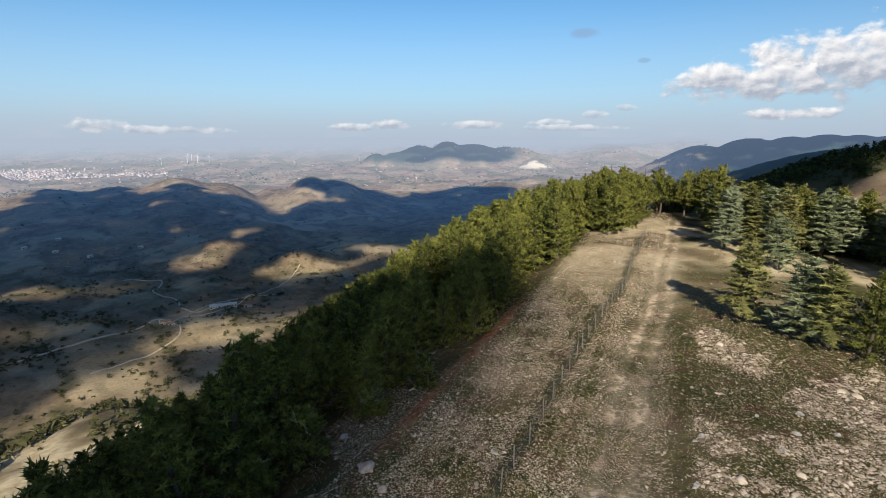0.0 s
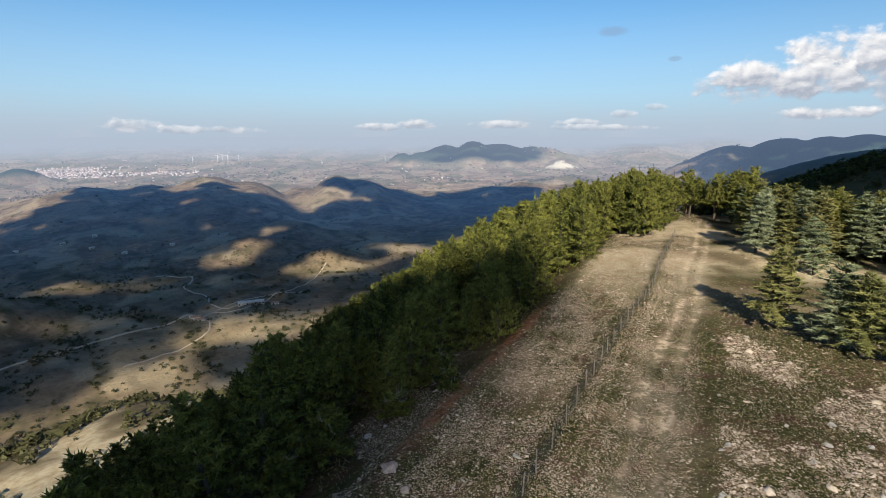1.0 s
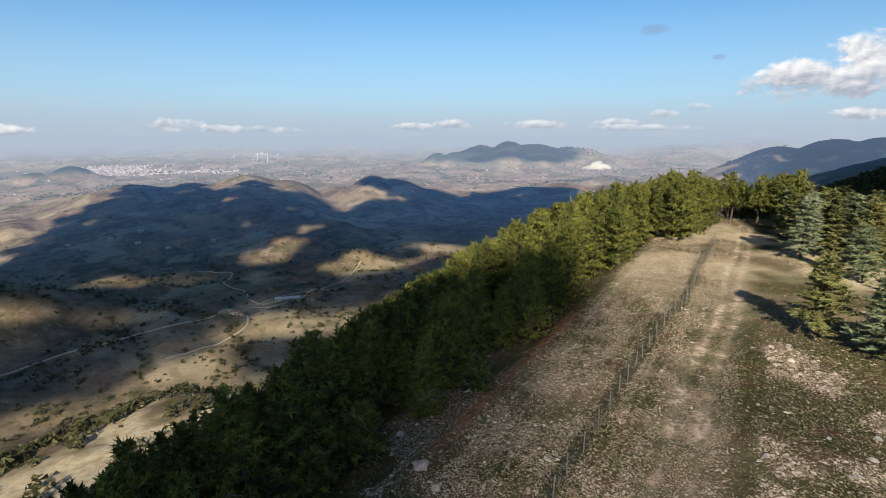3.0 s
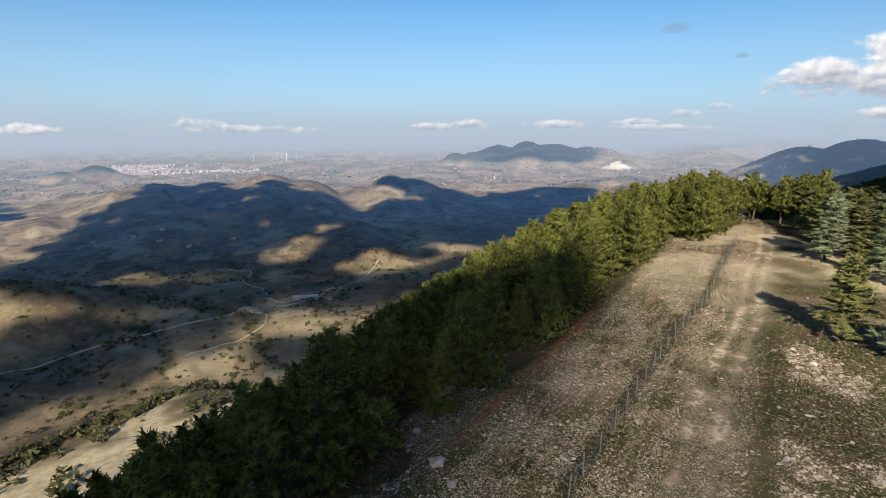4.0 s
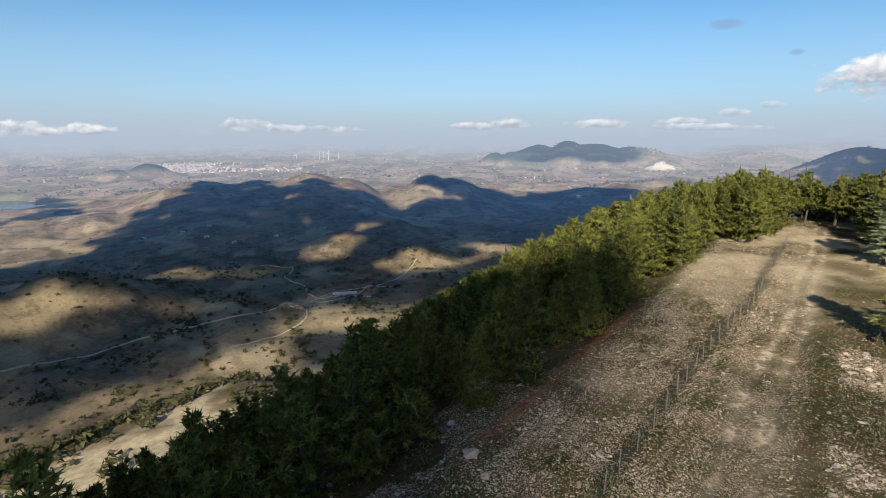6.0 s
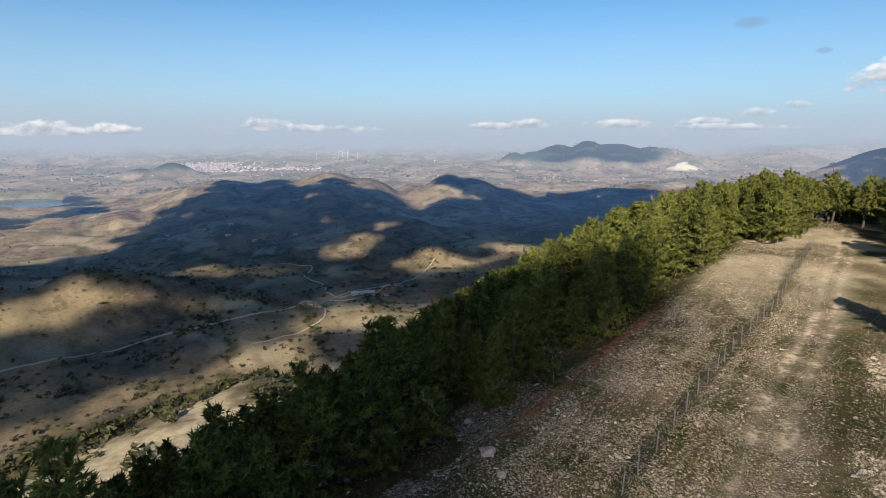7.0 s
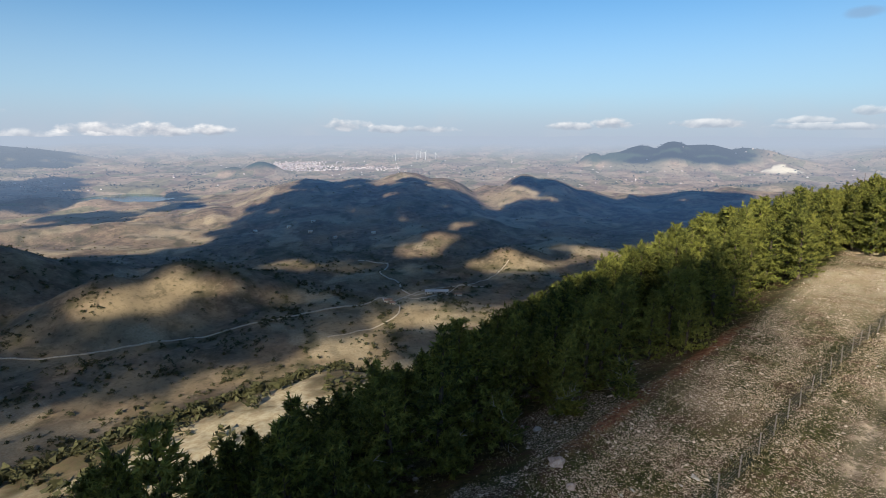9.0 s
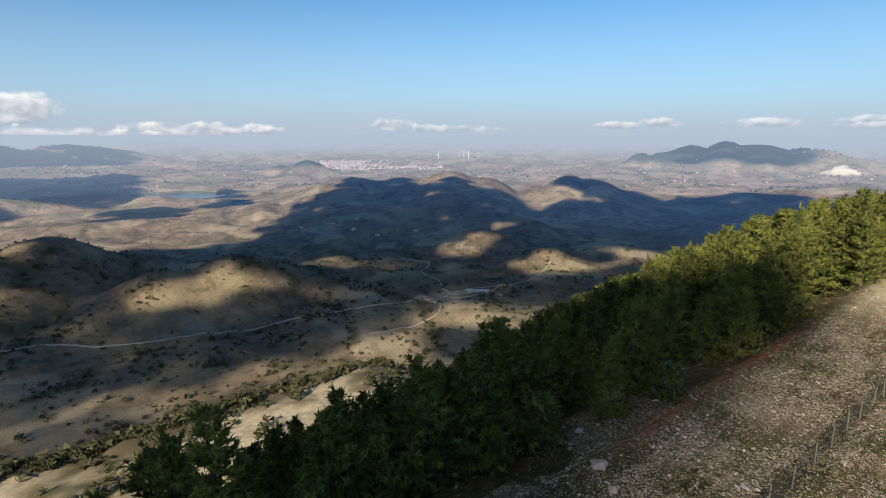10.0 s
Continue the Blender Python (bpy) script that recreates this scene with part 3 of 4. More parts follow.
def conifer(seed, height, spread, kind="pine", branches=70, blades=7, size=1.0, dead=0.0, bare=0.1):
    """Crown blades (verts, triangles) and trunk with limbs (verts, triangles) of one conifer."""
    rng = np.random.default_rng(seed)
    wood, crown, twigs = Pile(), Pile(), Pile()
    bend = rng.normal(0, 0.04, 2) * height
    heights = np.linspace(0, 1, 7)
    wood.add(*tube([(bend[0] * h * h, bend[1] * h * h, 0.95 * h * height - (0.3 if h == 0 else 0)) for h in heights],
                   [0.022 * height * (1 - h) ** 0.8 + 0.012 for h in heights], 7))
    side_bias = rng.uniform(0, 2 * math.pi)
    for b in range(branches):
        t = bare + (0.97 - bare) * ((b + rng.uniform(0, 1)) / branches) ** 0.92
        if kind == "pine":
            tiers = 15
            t = min(bare + (0.97 - bare) * (round((t - bare) * tiers) / tiers + rng.normal(0, 0.012)), 0.98)
            t = max(t, bare)
        else:
            tiers = 11
            t = bare + (0.97 - bare) * (round(t * tiers) / tiers + rng.normal(0, 0.012)) * 0.98
            t = min(max(t, bare), 0.98)
        a = b * 2.39996 + rng.normal(0, 0.35)
        if kind == "pine":
            shape = (1 - t) ** 0.84 * min(1, 0.78 + t * 1.4)
            rise = 0.10 + 0.75 * t + rng.normal(0, 0.15)
        else:
            shape = (1 - t) ** 0.66 * min(1, 0.62 + 1.5 * t)
            rise = -0.04 + 0.55 * t * t + rng.normal(0, 0.10)
        length = spread * shape * rng.uniform(0.58, 1.16) * (1 + 0.18 * math.cos(a - side_bias)) + 0.12
        root = np.array([bend[0] * t * t, bend[1] * t * t, t * height])
        way = np.array([math.cos(a), math.sin(a), rise])
        way = way / np.linalg.norm(way)
        tip = root + way * length
        if b % 2 == 0 or kind == "cedar":
            wood.add(*stick(root, root + way * length * 0.85, 0.012 + 0.012 * length))
        if rng.uniform() < dead:
            for _ in range(3):
                m = root + way * length * rng.uniform(0.4, 1.0)
                twigs.add(*stick(m, m + rng.normal(0, 0.3, 3) + way * 0.3 + (0, 0, 0.15), 0.014))
            continue
        clumps = max(2, int((2.2 + 2.4 * length) * size ** -1))
        for c in range(clumps):
            u = 0.14 + 0.86 * (c + rng.uniform(0.1, 0.9)) / clumps
            mid = root + way * length * u + rng.normal(0, 0.07, 3) * (1, 1, 0.6)
            n = blades
            if kind == "pine":
                dirs = rng.normal(0, 0.8, (n, 3)) + way * 0.55 + (0, 0, 0.25)
                lens, wide = rng.uniform(0.22, 0.44, n) * size, 0.075 * size
            else:
                dirs = rng.normal(0, 1, (n, 3)) * (0.85, 0.85, 0.16) + way * 0.65 + (0, 0, -0.03)
                lens, wide = rng.uniform(0.26, 0.56, n) * size, 0.085 * size
            dirs /= np.linalg.norm(dirs, axis=1, keepdims=True)
            out = np.array([math.cos(a), math.sin(a), 0.55])
            across = np.cross(dirs, out + rng.normal(0, 0.45, (n, 3)))
            if kind == "cedar":
                across = np.cross(dirs, out * 0.6 + (0, 0, 0.8) + rng.normal(0, 0.35, (n, 3)))
            across /= np.linalg.norm(across, axis=1, keepdims=True) + 1e-9
            start = mid - dirs * (lens * 0.25)[:, None]
            v = np.stack([start - across * wide, start + across * wide, mid + dirs * lens[:, None]], 1).reshape(-1, 3)
            crown.add(v, np.arange(n * 3).reshape(n, 3), rng.uniform())
    return crown, wood, twigs


def tree_thing(name, seed, label, category, group, mat, **shape):
    crown, wood, twigs = conifer(seed, **shape)
    tree = new(name)
    tagged(tree, label, category, group)
    part("trunk", wood.mesh("trunk", BARK), tree)
    if twigs.n:
        tagged(part("deadwood", twigs.mesh("deadwood", DEAD_WOOD), tree, "bare grey dead twigs"), kind="stuff")
    part("crown", crown.mesh("crown", mat), tree)
    return tree


def stand(x, y, rng, low=0.85, high=1.18, z=None):
    k = rng.uniform(low, high)
    m = pose(x, y, (land_at(x, y) if z is None else z) - 0.06, rng.normal(0, 2), rng.normal(0, 2), rng.uniform(0, 360))
    return m @ Matrix.Diagonal((k * rng.uniform(0.9, 1.1), k * rng.uniform(0.9, 1.1), k, 1))


class Kind:
    """Several shapes of one tree; the first call of each uses the model itself, later ones copy it."""

    def __init__(self, trees):
        self.trees, self.used = trees, set()

    def plant(self, k, m):
        k = k % len(self.trees)
        tree = self.trees[k]
        if k not in self.used:
            self.used.add(k)
            tree.matrix_basis = m
            return tree
        scale = tree.matrix_basis.to_scale()
        return copy_thing(tree, m @ Matrix.Diagonal((1 / scale.x, 1 / scale.y, 1 / scale.z, 1)))


PINES = Kind([tree_thing("pine_tree", 100 + k, "dark green bushy pine in the dense hillside plantation", "pine tree", "plantation pines", PINE,
                         height=6.2 + 0.5 * (k % 3), spread=2.25 + 0.2 * (k % 2), branches=90, blades=8, size=0.86, bare=0.02) for k in range(6)])
TALL_PINES = Kind([tree_thing("pine_tree", 130 + k, "tall sunlit green pine at the end of the ridge track", "pine tree", "pines at the track's end", PINE,
                              height=9.2, spread=3.1, branches=96, blades=12, size=1.15, bare=0.06) for k in range(4)])
CEDARS = Kind([tree_thing("cedar_tree", 160 + k, "blue-green cedar with tiered level branches on stony turf", "cedar tree", "cedars by the clearing", CEDAR,
                          height=7.1 + 0.35 * k, spread=2.65, kind="cedar", branches=126, blades=14, size=1.1, bare=0.07) for k in range(4)])
DARK_CEDARS = Kind([tree_thing("cedar_tree", 180 + k, "dark green cedar with broad drooping branches beside the stony ground", "cedar tree", "cedars by the clearing", DARK_CEDAR,
                               height=7.2 + 0.3 * k, spread=2.85, kind="cedar", branches=126, blades=14, size=1.1, bare=0.09) for k in range(2)])
END_PINES = Kind([tree_thing("pine_tree", 190 + k, "pine with a bare lower trunk behind the end of the track", "pine tree", "pines at the track's end", PINE,
                             height=9.6, spread=3.2, branches=80, blades=12, size=1.15, bare=0.24) for k in range(2)])


def in_wood(x, y):
    """Which wood a plan point belongs to: 1 the western plantation, 2 the end of the ridge, 3 the eastern wood, 0 open ground."""
    q, p = ridge_q(x, y), (0.42 * x + y) / 1.0846
    s = -12 - q
    if s > 1.9 + 0.8 * math.sin(p * 0.23 + 1.0) + 0.7 * math.sin(p * 0.9) and p > -30:
        if y < 31 and s < 4.2 + 0.2 * (y - 14) and y > 14:
            return 0
        return 1 if p < 86 else 2
    if p > 83 + 1.6 * (q + 10.5) and q < -4.6 and s > -10 and p > 79.5:
        return 2
    if p > 109.5 and q < 6:
        return 2
    if (p > 81 + 0.35 * (q - 6) and q > 5.6) or (q > 26 and p > 66):
        return 3
    return 0


def plant_woods():
    rng = np.random.default_rng(21)
    far_crowns, far_trunks = Pile(), Pile()
    models = [conifer(300 + k, 6.2, 2.15, branches=52, blades=6, size=1.35, bare=0.04) for k in range(4)]
    models += [conifer(310 + k, 7.2, 2.7, kind="cedar", branches=50, blades=7, size=1.3) for k in range(2)]
    models = [[(np.concatenate(pile.v), np.concatenate(pile.f), np.concatenate(pile.tones) if pile.tones else None) for pile in trio[:2]] for trio in models]
    step = 2.75
    spots = []
    for i in range(-36, 60):
        for j in range(-12, 62):
            x, y = i * step + rng.uniform(-0.75, 0.75) + (j % 2) * step / 2, j * step * 0.95 + rng.uniform(-0.75, 0.75)
            if in_wood(x, y):
                spots.append((x, y))
    spots = np.array(spots)
    for (x, y), z in zip(spots, land(spots[:, 0], spots[:, 1])):
        kind = in_wood(x, y)
        q, p = ridge_q(x, y), (0.42 * x + y) / 1.0846
        s = -12 - q
        pick, gap = int(rng.integers(0, 1000)), rng.uniform()
        if kind == 0 or s > 33 or p > 128 or q > 62 or gap < 0.02:
            continue
        if gap < (0.10, 0.09, 0.40, 0.40)[kind]:
            continue
        turn = rng.uniform(0, 2 * math.pi)
        # the trees grow taller towards the far end of the ridge
        tall = float(np.interp(p, (8, 15, 27, 38, 48, 57, 70, 80), (3.0, 4.5, 5.7, 6.9, 8.3, 9.5, 10.6, 11.0)))
        if kind == 1 and (math.hypot(x, y) < 43 or s < 6.5) and p > 0:
            PINES.plant(pick, stand(x, y, rng, *((0.62, 1.16) if s < 11 and p < 46 else (0.76 * tall / 6.9, 0.97 * tall / 6.9)), z))
        elif kind == 2 and p < 120 and s < 10:
            (END_PINES if p > 108 else TALL_PINES).plant(pick, stand(x, y, rng, 0.84, 1.12, z))
        elif kind == 3 and (p < 96 or q < 9) and q < 48:
            (CEDARS if pick % 5 < 2 else DARK_CEDARS if pick % 5 == 2 else TALL_PINES).plant(pick // 5, stand(x, y, rng, 0.90, 1.22, z))
        else:
            crown, wood = models[(pick % 4) if kind < 3 or pick % 3 else 4 + pick % 2]
            k = rng.uniform(0.76, 0.98) * tall / 6.4 if kind < 3 and s > 8 else rng.uniform(0.80, 1.15)
            c, w = math.cos(turn), math.sin(turn)
            rot = np.array([[c, w, 0], [-w, c, 0], [0, 0, 1]]) * k
            base = np.array([x, y, z])
            far_crowns.add(crown[0] @ rot + base, crown[1], 0.7 * crown[2] + 0.3 * rng.uniform())
            far_trunks.add(wood[0][:49] @ rot + base, wood[1][:84])
    wood = new("pine_wood")
    tagged(wood, "dense green pine plantation covering the slopes below the ridge", "woodland", kind="stuff")
    part("crowns", far_crowns.mesh("crowns", PINE), wood)
    part("trunks", far_trunks.mesh("trunks", BARK), wood)


plant_woods()

# cedars that stand singly at the eastern edge of the stony ground
_rng = np.random.default_rng(5)
for k, (x, y) in enumerate(((24.9, 43.3), (27.1, 39.6), (28.6, 38.5), (30.2, 36.6), (39.6, 62.6), (33.5, 38.6), (33.4, 33.0), (36.5, 35.0), (38.5, 39.5), (34.0, 29.5), (38.0, 31.5), (41.5, 43.5))):
    (DARK_CEDARS if k in (0, 2, 8) else TALL_PINES if k in (3, 5, 6, 9, 11) else CEDARS).plant(k, stand(x, y, _rng, *((0.66, 0.80) if k in (3, 5, 6, 9, 11) else (0.86, 0.97))))


# ---------------------------------------------------------------- unseen clouds, added to cast shade on the valley and the ridge
def cloud_material(name, clear_low, clear_high):
    m, g = material(name)
    at = place(g)
    n = g.noise(at, 0.012, 5, 0.6)
    white = g.node("ShaderNodeBsdfDiffuse")
    g.put(white.inputs[0], g.mix(n, (0.80, 0.80, 0.82), (0.90, 0.90, 0.90)))
    clear = g.node("ShaderNodeBsdfTransparent")
    both = g.node("ShaderNodeMixShader")
    g.put(both.inputs[0], g.step(g.noise(at, 0.0045, 3, 0.5), 0.38, 0.64, 1 - clear_low, 1 - clear_high))
    g.put(both.inputs[1], clear.outputs[0])
    g.put(both.inputs[2], white.outputs[0])
    out = g.node("ShaderNodeOutputMaterial")
    g.put(out.inputs[0], both.outputs[0])
    return m


CLOUD = cloud_material("thick_cloud", 0.10, 0.22)
THIN_CLOUD = cloud_material("thin_cloud", 0.27, 0.54)
BROKEN_CLOUD = cloud_material("broken_cloud", 0.42, 0.74)
DENSE = cloud_material("dense_cloud", 0.12, 0.26)
VEIL = cloud_material("cloud_veil", 0.74, 0.84)
# sunlit gaps in the cloud cover, as they fall on the land: x, y, half width, half length
GAPS = (
    (-700, 640, 54, 40), (-728, 500, 46, 64), (-1065, 485, 80, 70), (-500, 1165, 75, 90), (-527, 1073, 62, 58),
    (-520, 1360, 60, 70), (-285, 1105, 78, 62), (-165, 1249, 64, 54), (-312, 1055, 55, 45), (-680, 900, 78, 62),
)
RIDGE_GAPS = (
    (-302, 735, 56, 44), (-345, 640, 52, 60), (-970, 1885, 150, 110), (-755, 1870, 75, 100), (-590, 1960, 130, 160), (-330, 560, 80, 70), (-255, 690, 60, 70),
    (372, 482, 95, 60),
)


def lump_cloud(rows, seed, mat):
    """One cloud of many rounded lumps: rows of centre and half sizes."""
    u, v = np.meshgrid(np.linspace(0, 2 * np.pi, 14, endpoint=False), np.linspace(-0.5 * np.pi, 0.5 * np.pi, 8))
    sx, sy, sz = np.cos(u) * np.cos(v), np.sin(u) * np.cos(v), np.sin(v)
    n, k = u.shape
    i, j = np.meshgrid(np.arange(n - 1), np.arange(k), indexing="ij")
    quads = np.stack([i * k + j, i * k + (j + 1) % k, (i + 1) * k + (j + 1) % k, (i + 1) * k + j], -1).reshape(-1, 4)
    pile = Pile()
    for row, (c, wide, long, thick) in enumerate(rows):
        lump = 1 + 0.5 * fbm(sx * 2.1 + 9 * row, sy * 2.1 + sz * 1.7, 1.0, 4, 0.55, seed + row)
        flat = np.where(sz < 0, 0.45, 1.0)
        pile.add(np.stack([sx * wide * lump + c[0], sy * long * lump + c[1], sz * flat * thick * lump + c[2]], -1).reshape(-1, 3), quads)
    ob = new("cloud", pile.mesh("cloud", mat, True))
    tagged(ob, "unseen cloud added high overhead to shade the land", "cloud", "drifting clouds", "structure")


def above(x, y, z, height):
    """The point at that height which the sun's rays cross on their way to x, y, z."""
    reach = (height - z) / TO_SUN.z
    return x + TO_SUN.x * reach, y + TO_SUN.y * reach, height


# lumps are set sunward of each spot that is to lie in shade
def shade_clouds():
    rng = np.random.default_rng(77)
    sheets = {}
    spots = []
    for i in range(-44, 48):
        for j in range(0, 64):
            x, y = i * 84 + (j % 2) * 42 + rng.uniform(-18, 18), j * 75 + rng.uniform(-18, 18)
            r, b = math.hypot(x, y), math.degrees(math.atan2(-x, y))
            reach = float(np.interp(b, (15, 29, 30.5, 36.5, 37.5, 43, 45, 50), (1960, 2040, 2290, 2290, 1850, 1800, 1480, 1380)))
            west = 4 < b < 80 and 640 < r < reach and not (b < 15 and r < 900) and not (b < 15.5 and r > 1450)
            dim = 38 < b < 80 and 330 < r <= 640 and rng.uniform() < 0.30
            peak = (2 < b < 15.5 and 1450 < r < 2330) or (-9 < b <= 2 and 1450 < r < 2560)
            east = -60 < b < -24 and 420 < r < 1750
            lake_side = 56 < b < 80 and (2750 < r < 3350 or 3850 < r < 4400)
            wooded = (3560 < r < 4150 and -6.6 < b < 4) or (2400 < r < 3400 and b < -21.5)
            patchy = 47 < b < 80 and 1950 < r < 2750 and math.sin(x * 0.011 + 1.3 * math.sin(y * 0.006)) + math.sin(y * 0.013 + x * 0.004) > 0.25
            if not (west or dim or patchy or peak or east or lake_side or wooded):
                continue
            if any(((x - gx) / gw) ** 2 + ((y - gy) / gl) ** 2 < 1 for gx, gy, gw, gl in GAPS + RIDGE_GAPS):
                continue
            if rng.uniform() < (0.0 if r > 1100 else 0.02):
                continue
            spots.append((x, y))
    spots = np.array(spots)
    for (x, y), z in zip(spots, land(spots[:, 0], spots[:, 1])):
        r = math.hypot(x, y)
        key = (int((x + 5000) // 520), int(y // 520), 2 if x > 0 or r > 1200 else int(r > 620))
        c = above(x, y, z, 900 + rng.uniform(-10, 10))
        sheets.setdefault(key, []).append((c, rng.uniform(60, 74), rng.uniform(56, 70), rng.uniform(10, 18)))
    for number, (key, rows) in enumerate(sheets.items()):
        lump_cloud(rows, 200 + number * 7, (BROKEN_CLOUD, THIN_CLOUD, CLOUD)[key[2]])
    # a small low cloud, unseen, added to shade the plantation
    rows = []
    for x, y, wide, long in ((-3, 56, 12, 12), (-11, 40, 12.5, 14), (-18, 26, 12.5, 13), (-28, 14, 12, 11), (2, 62, 8, 9), (-13, 52, 10, 14), (-26, 34, 10, 12), (-9, 22, 8, 8)):
        rows.append((above(x, y, -4, 330), wide, long, 3.0))
    lump_cloud(rows, 900, DENSE)
    # and a thin unseen veil, added to dim the near end of the ridge
    rows = []
    for x, y, wide, long in ((5, 14, 34, 27),):
        rows.append((above(x, y, 0, 420), wide, long, 3.0))
    lump_cloud(rows, 950, VEIL)


shade_clouds()

# ---------------------------------------------------------------- near ground: rocks, stones, grass, fence
def rock_mesh(seed, flat, mat, detail=2):
    bm = bmesh.new()
    bmesh.ops.create_icosphere(bm, subdivisions=detail, radius=0.5)
    rng = np.random.default_rng(seed)
    cuts = [(Vector(rng.normal(0, 1, 3) * (1, 1, 0.45)).normalized(), rng.uniform(0.14, 0.40)) for _ in range(11)]
    for v in bm.verts:
        p = v.co.copy()
        for n, d in cuts:
            over = p.dot(n) - d
            if over > 0:
                p -= n * over
        p += 0.05 * noise.noise_vector(p * 5 + Vector((seed, 0, 0)))
        v.co = Vector((p.x, p.y, p.z * flat))
    me = bpy.data.meshes.new("rock")
    bm.to_mesh(me)
    bm.free()
    me.materials.append(mat)
    return me


PINK_STONE = plain_material("iron_stained_limestone", (0.27, 0.19, 0.155), (0.52, 0.44, 0.39), 7, bump=0.6)
ROCKS = [rock_mesh(k, 0.30 + 0.07 * (k % 3), LIMESTONE, 3) for k in range(6)]
PINK_ROCK = rock_mesh(40, 0.45, PINK_STONE, 3)


def rock(x, y, size, turn, long=1.0, me=None, sink=0.12, label="pale grey limestone boulder half sunk in thin turf"):
    ob = new("rock", me or ROCKS[int(abs(x * 7 + y * 13)) % 6])
    size *= 0.8
    ob.matrix_basis = pose(x, y, land_at(x, y) + size * (0.12 - sink), 8, -6, turn) @ Matrix.Diagonal((size * long, size, size, 1))
    return tagged(ob, label, "rock", "limestone rocks")


for x, y, size, turn, long in ((-5.5, 27.3, 0.85, 20, 1.3), (-4.6, 28.2, 0.4, 70, 1.2), (-6.6, 28.4, 0.35, 0, 1.1), (13.2, 25.4, 0.62, 30, 1.3), (12.6, 25.0, 0.45, 10, 1.4),
                               (11.0, 21.4, 0.62, 50, 1.5), (21.4, 40.5, 0.45, 0, 1.2), (15.0, 30.8, 0.42, 60, 1.2), (16.4, 24.0, 0.65, 15, 1.5), (18.2, 25.6, 0.7, 40, 1.3),
                               (17.0, 27.3, 0.5, 80, 1.3), (19.6, 27.8, 0.75, 20, 1.4), (20.6, 26.0, 0.6, 5, 1.3), (-10.5, 21.7, 0.55, 35, 1.3), (-12.2, 21.4, 0.4, 0, 1.2)):
    rock(x, y, size, turn, long)
for x, y, size, turn, long in ((2.3, 24.0, 0.45, -52, 3.4), (1.7, 23.1, 0.30, -50, 2.6), (-0.6, 21.3, 0.35, -40, 3.0), (-0.2, 21.9, 0.28, -42, 2.6), (14.2, 41.5, 0.45, 10, 2.6), (13.0, 34.6, 0.5, 0, 2.4)):
    rock(x, y, size, turn, long, sink=0.2, label="long pale limestone ledge breaking through the turf")
rock(-3.6, 22.3, 1.5, -35, 1.5, PINK_ROCK, 0.14, "reddish iron-stained limestone outcrop beside the plantation")
rock(-2.7, 21.0, 0.9, -30, 1.4, PINK_ROCK, 0.14, "reddish iron-stained limestone outcrop beside the plantation")


def scatter_stones():
    """Broken limestone over the plateau, joined in one mesh."""
    rng = np.random.default_rng(12)
    ico = np.array([(1, 0.1, -0.4), (0.1, 1, -0.4), (-1, -0.1, -0.4), (-0.1, -1, -0.4), (0.45, 0.2, 0.8), (-0.35, -0.15, 0.9)])
    faces = np.array([(0, 1, 4), (1, 5, 4), (1, 2, 5), (2, 3, 5), (3, 4, 5), (3, 0, 4)])
    n = 800000
    x, y = rng.uniform(-22, 48, n), 11 + 75 * rng.uniform(0, 1, n) ** 1.6
    keep = rng.uniform(0, 1, n) < stony(x, y) * np.where(ridge_q(x, y) > 2, 0.60, 0.36) + 0.01
    dt = np.abs((x - track_x(y)) / 1.097)
    keep &= np.abs((x - fence_x(y)) / 1.099 + 0.3) > 0.45
    keep &= (dt > 1.3) | (rng.uniform(0, 1, n) < 0.12)
    x, y = x[keep][:66000], y[keep][:66000]
    n = len(x)
    size = np.clip(rng.lognormal(-2.92, 0.52, n), 0.032, 0.42)
    q = ridge_q(x, y)
    size = size * np.where((q > 2) & (stony(x, y) > 0.5), rng.choice((1.2, 1.6, 2.6), n, p=(0.5, 0.38, 0.12)), 1.0)
    z = land(x, y)
    v = ico[None] * (1 + rng.normal(0, 0.16, (n, 6, 1)))
    v = v * np.stack([rng.uniform(0.8, 1.5, n), rng.uniform(0.6, 1.0, n), rng.uniform(0.25, 0.6, n)], -1)[:, None] * (size * 0.62)[:, None, None]
    a = rng.uniform(0, 2 * np.pi, n)
    c, w = np.cos(a)[:, None], np.sin(a)[:, None]
    vx, vy = v[..., 0] * c - v[..., 1] * w, v[..., 0] * w + v[..., 1] * c
    tilt = rng.normal(0, 0.2, (n, 1))
    vz = v[..., 2] + vx * tilt
    out = np.stack([vx + x[:, None], vy + y[:, None], vz + z[:, None] + (size * 0.06)[:, None]], -1).reshape(-1, 3)
    f = (faces[None] + (np.arange(n) * 6)[:, None, None]).reshape(-1, 3)
    ob = new("loose_stones", mesh_from_arrays("loose_stones", out, f, RUBBLE))
    tagged(ob, "pale broken limestone rubble strewn over thin turf", "stones", kind="stuff")


def rubble_material():
    m, g = material("limestone_rubble")
    at = place(g)
    geo = g.node("ShaderNodeNewGeometry")
    colour = g.mix(geo.outputs["Random Per Island"], (0.20, 0.142, 0.096), (0.74, 0.635, 0.51))
    colour = g.mix(g.step(g.noise(at, 11, 4, 0.6), 0.5, 0.72), colour, (0.30, 0.25, 0.20))
    finish(g, colour, 0.9, bump=g.noise(at, 40, 3, 0.6), strength=0.3, distance=0.02)
    return m


RUBBLE = rubble_material()
scatter_stones()


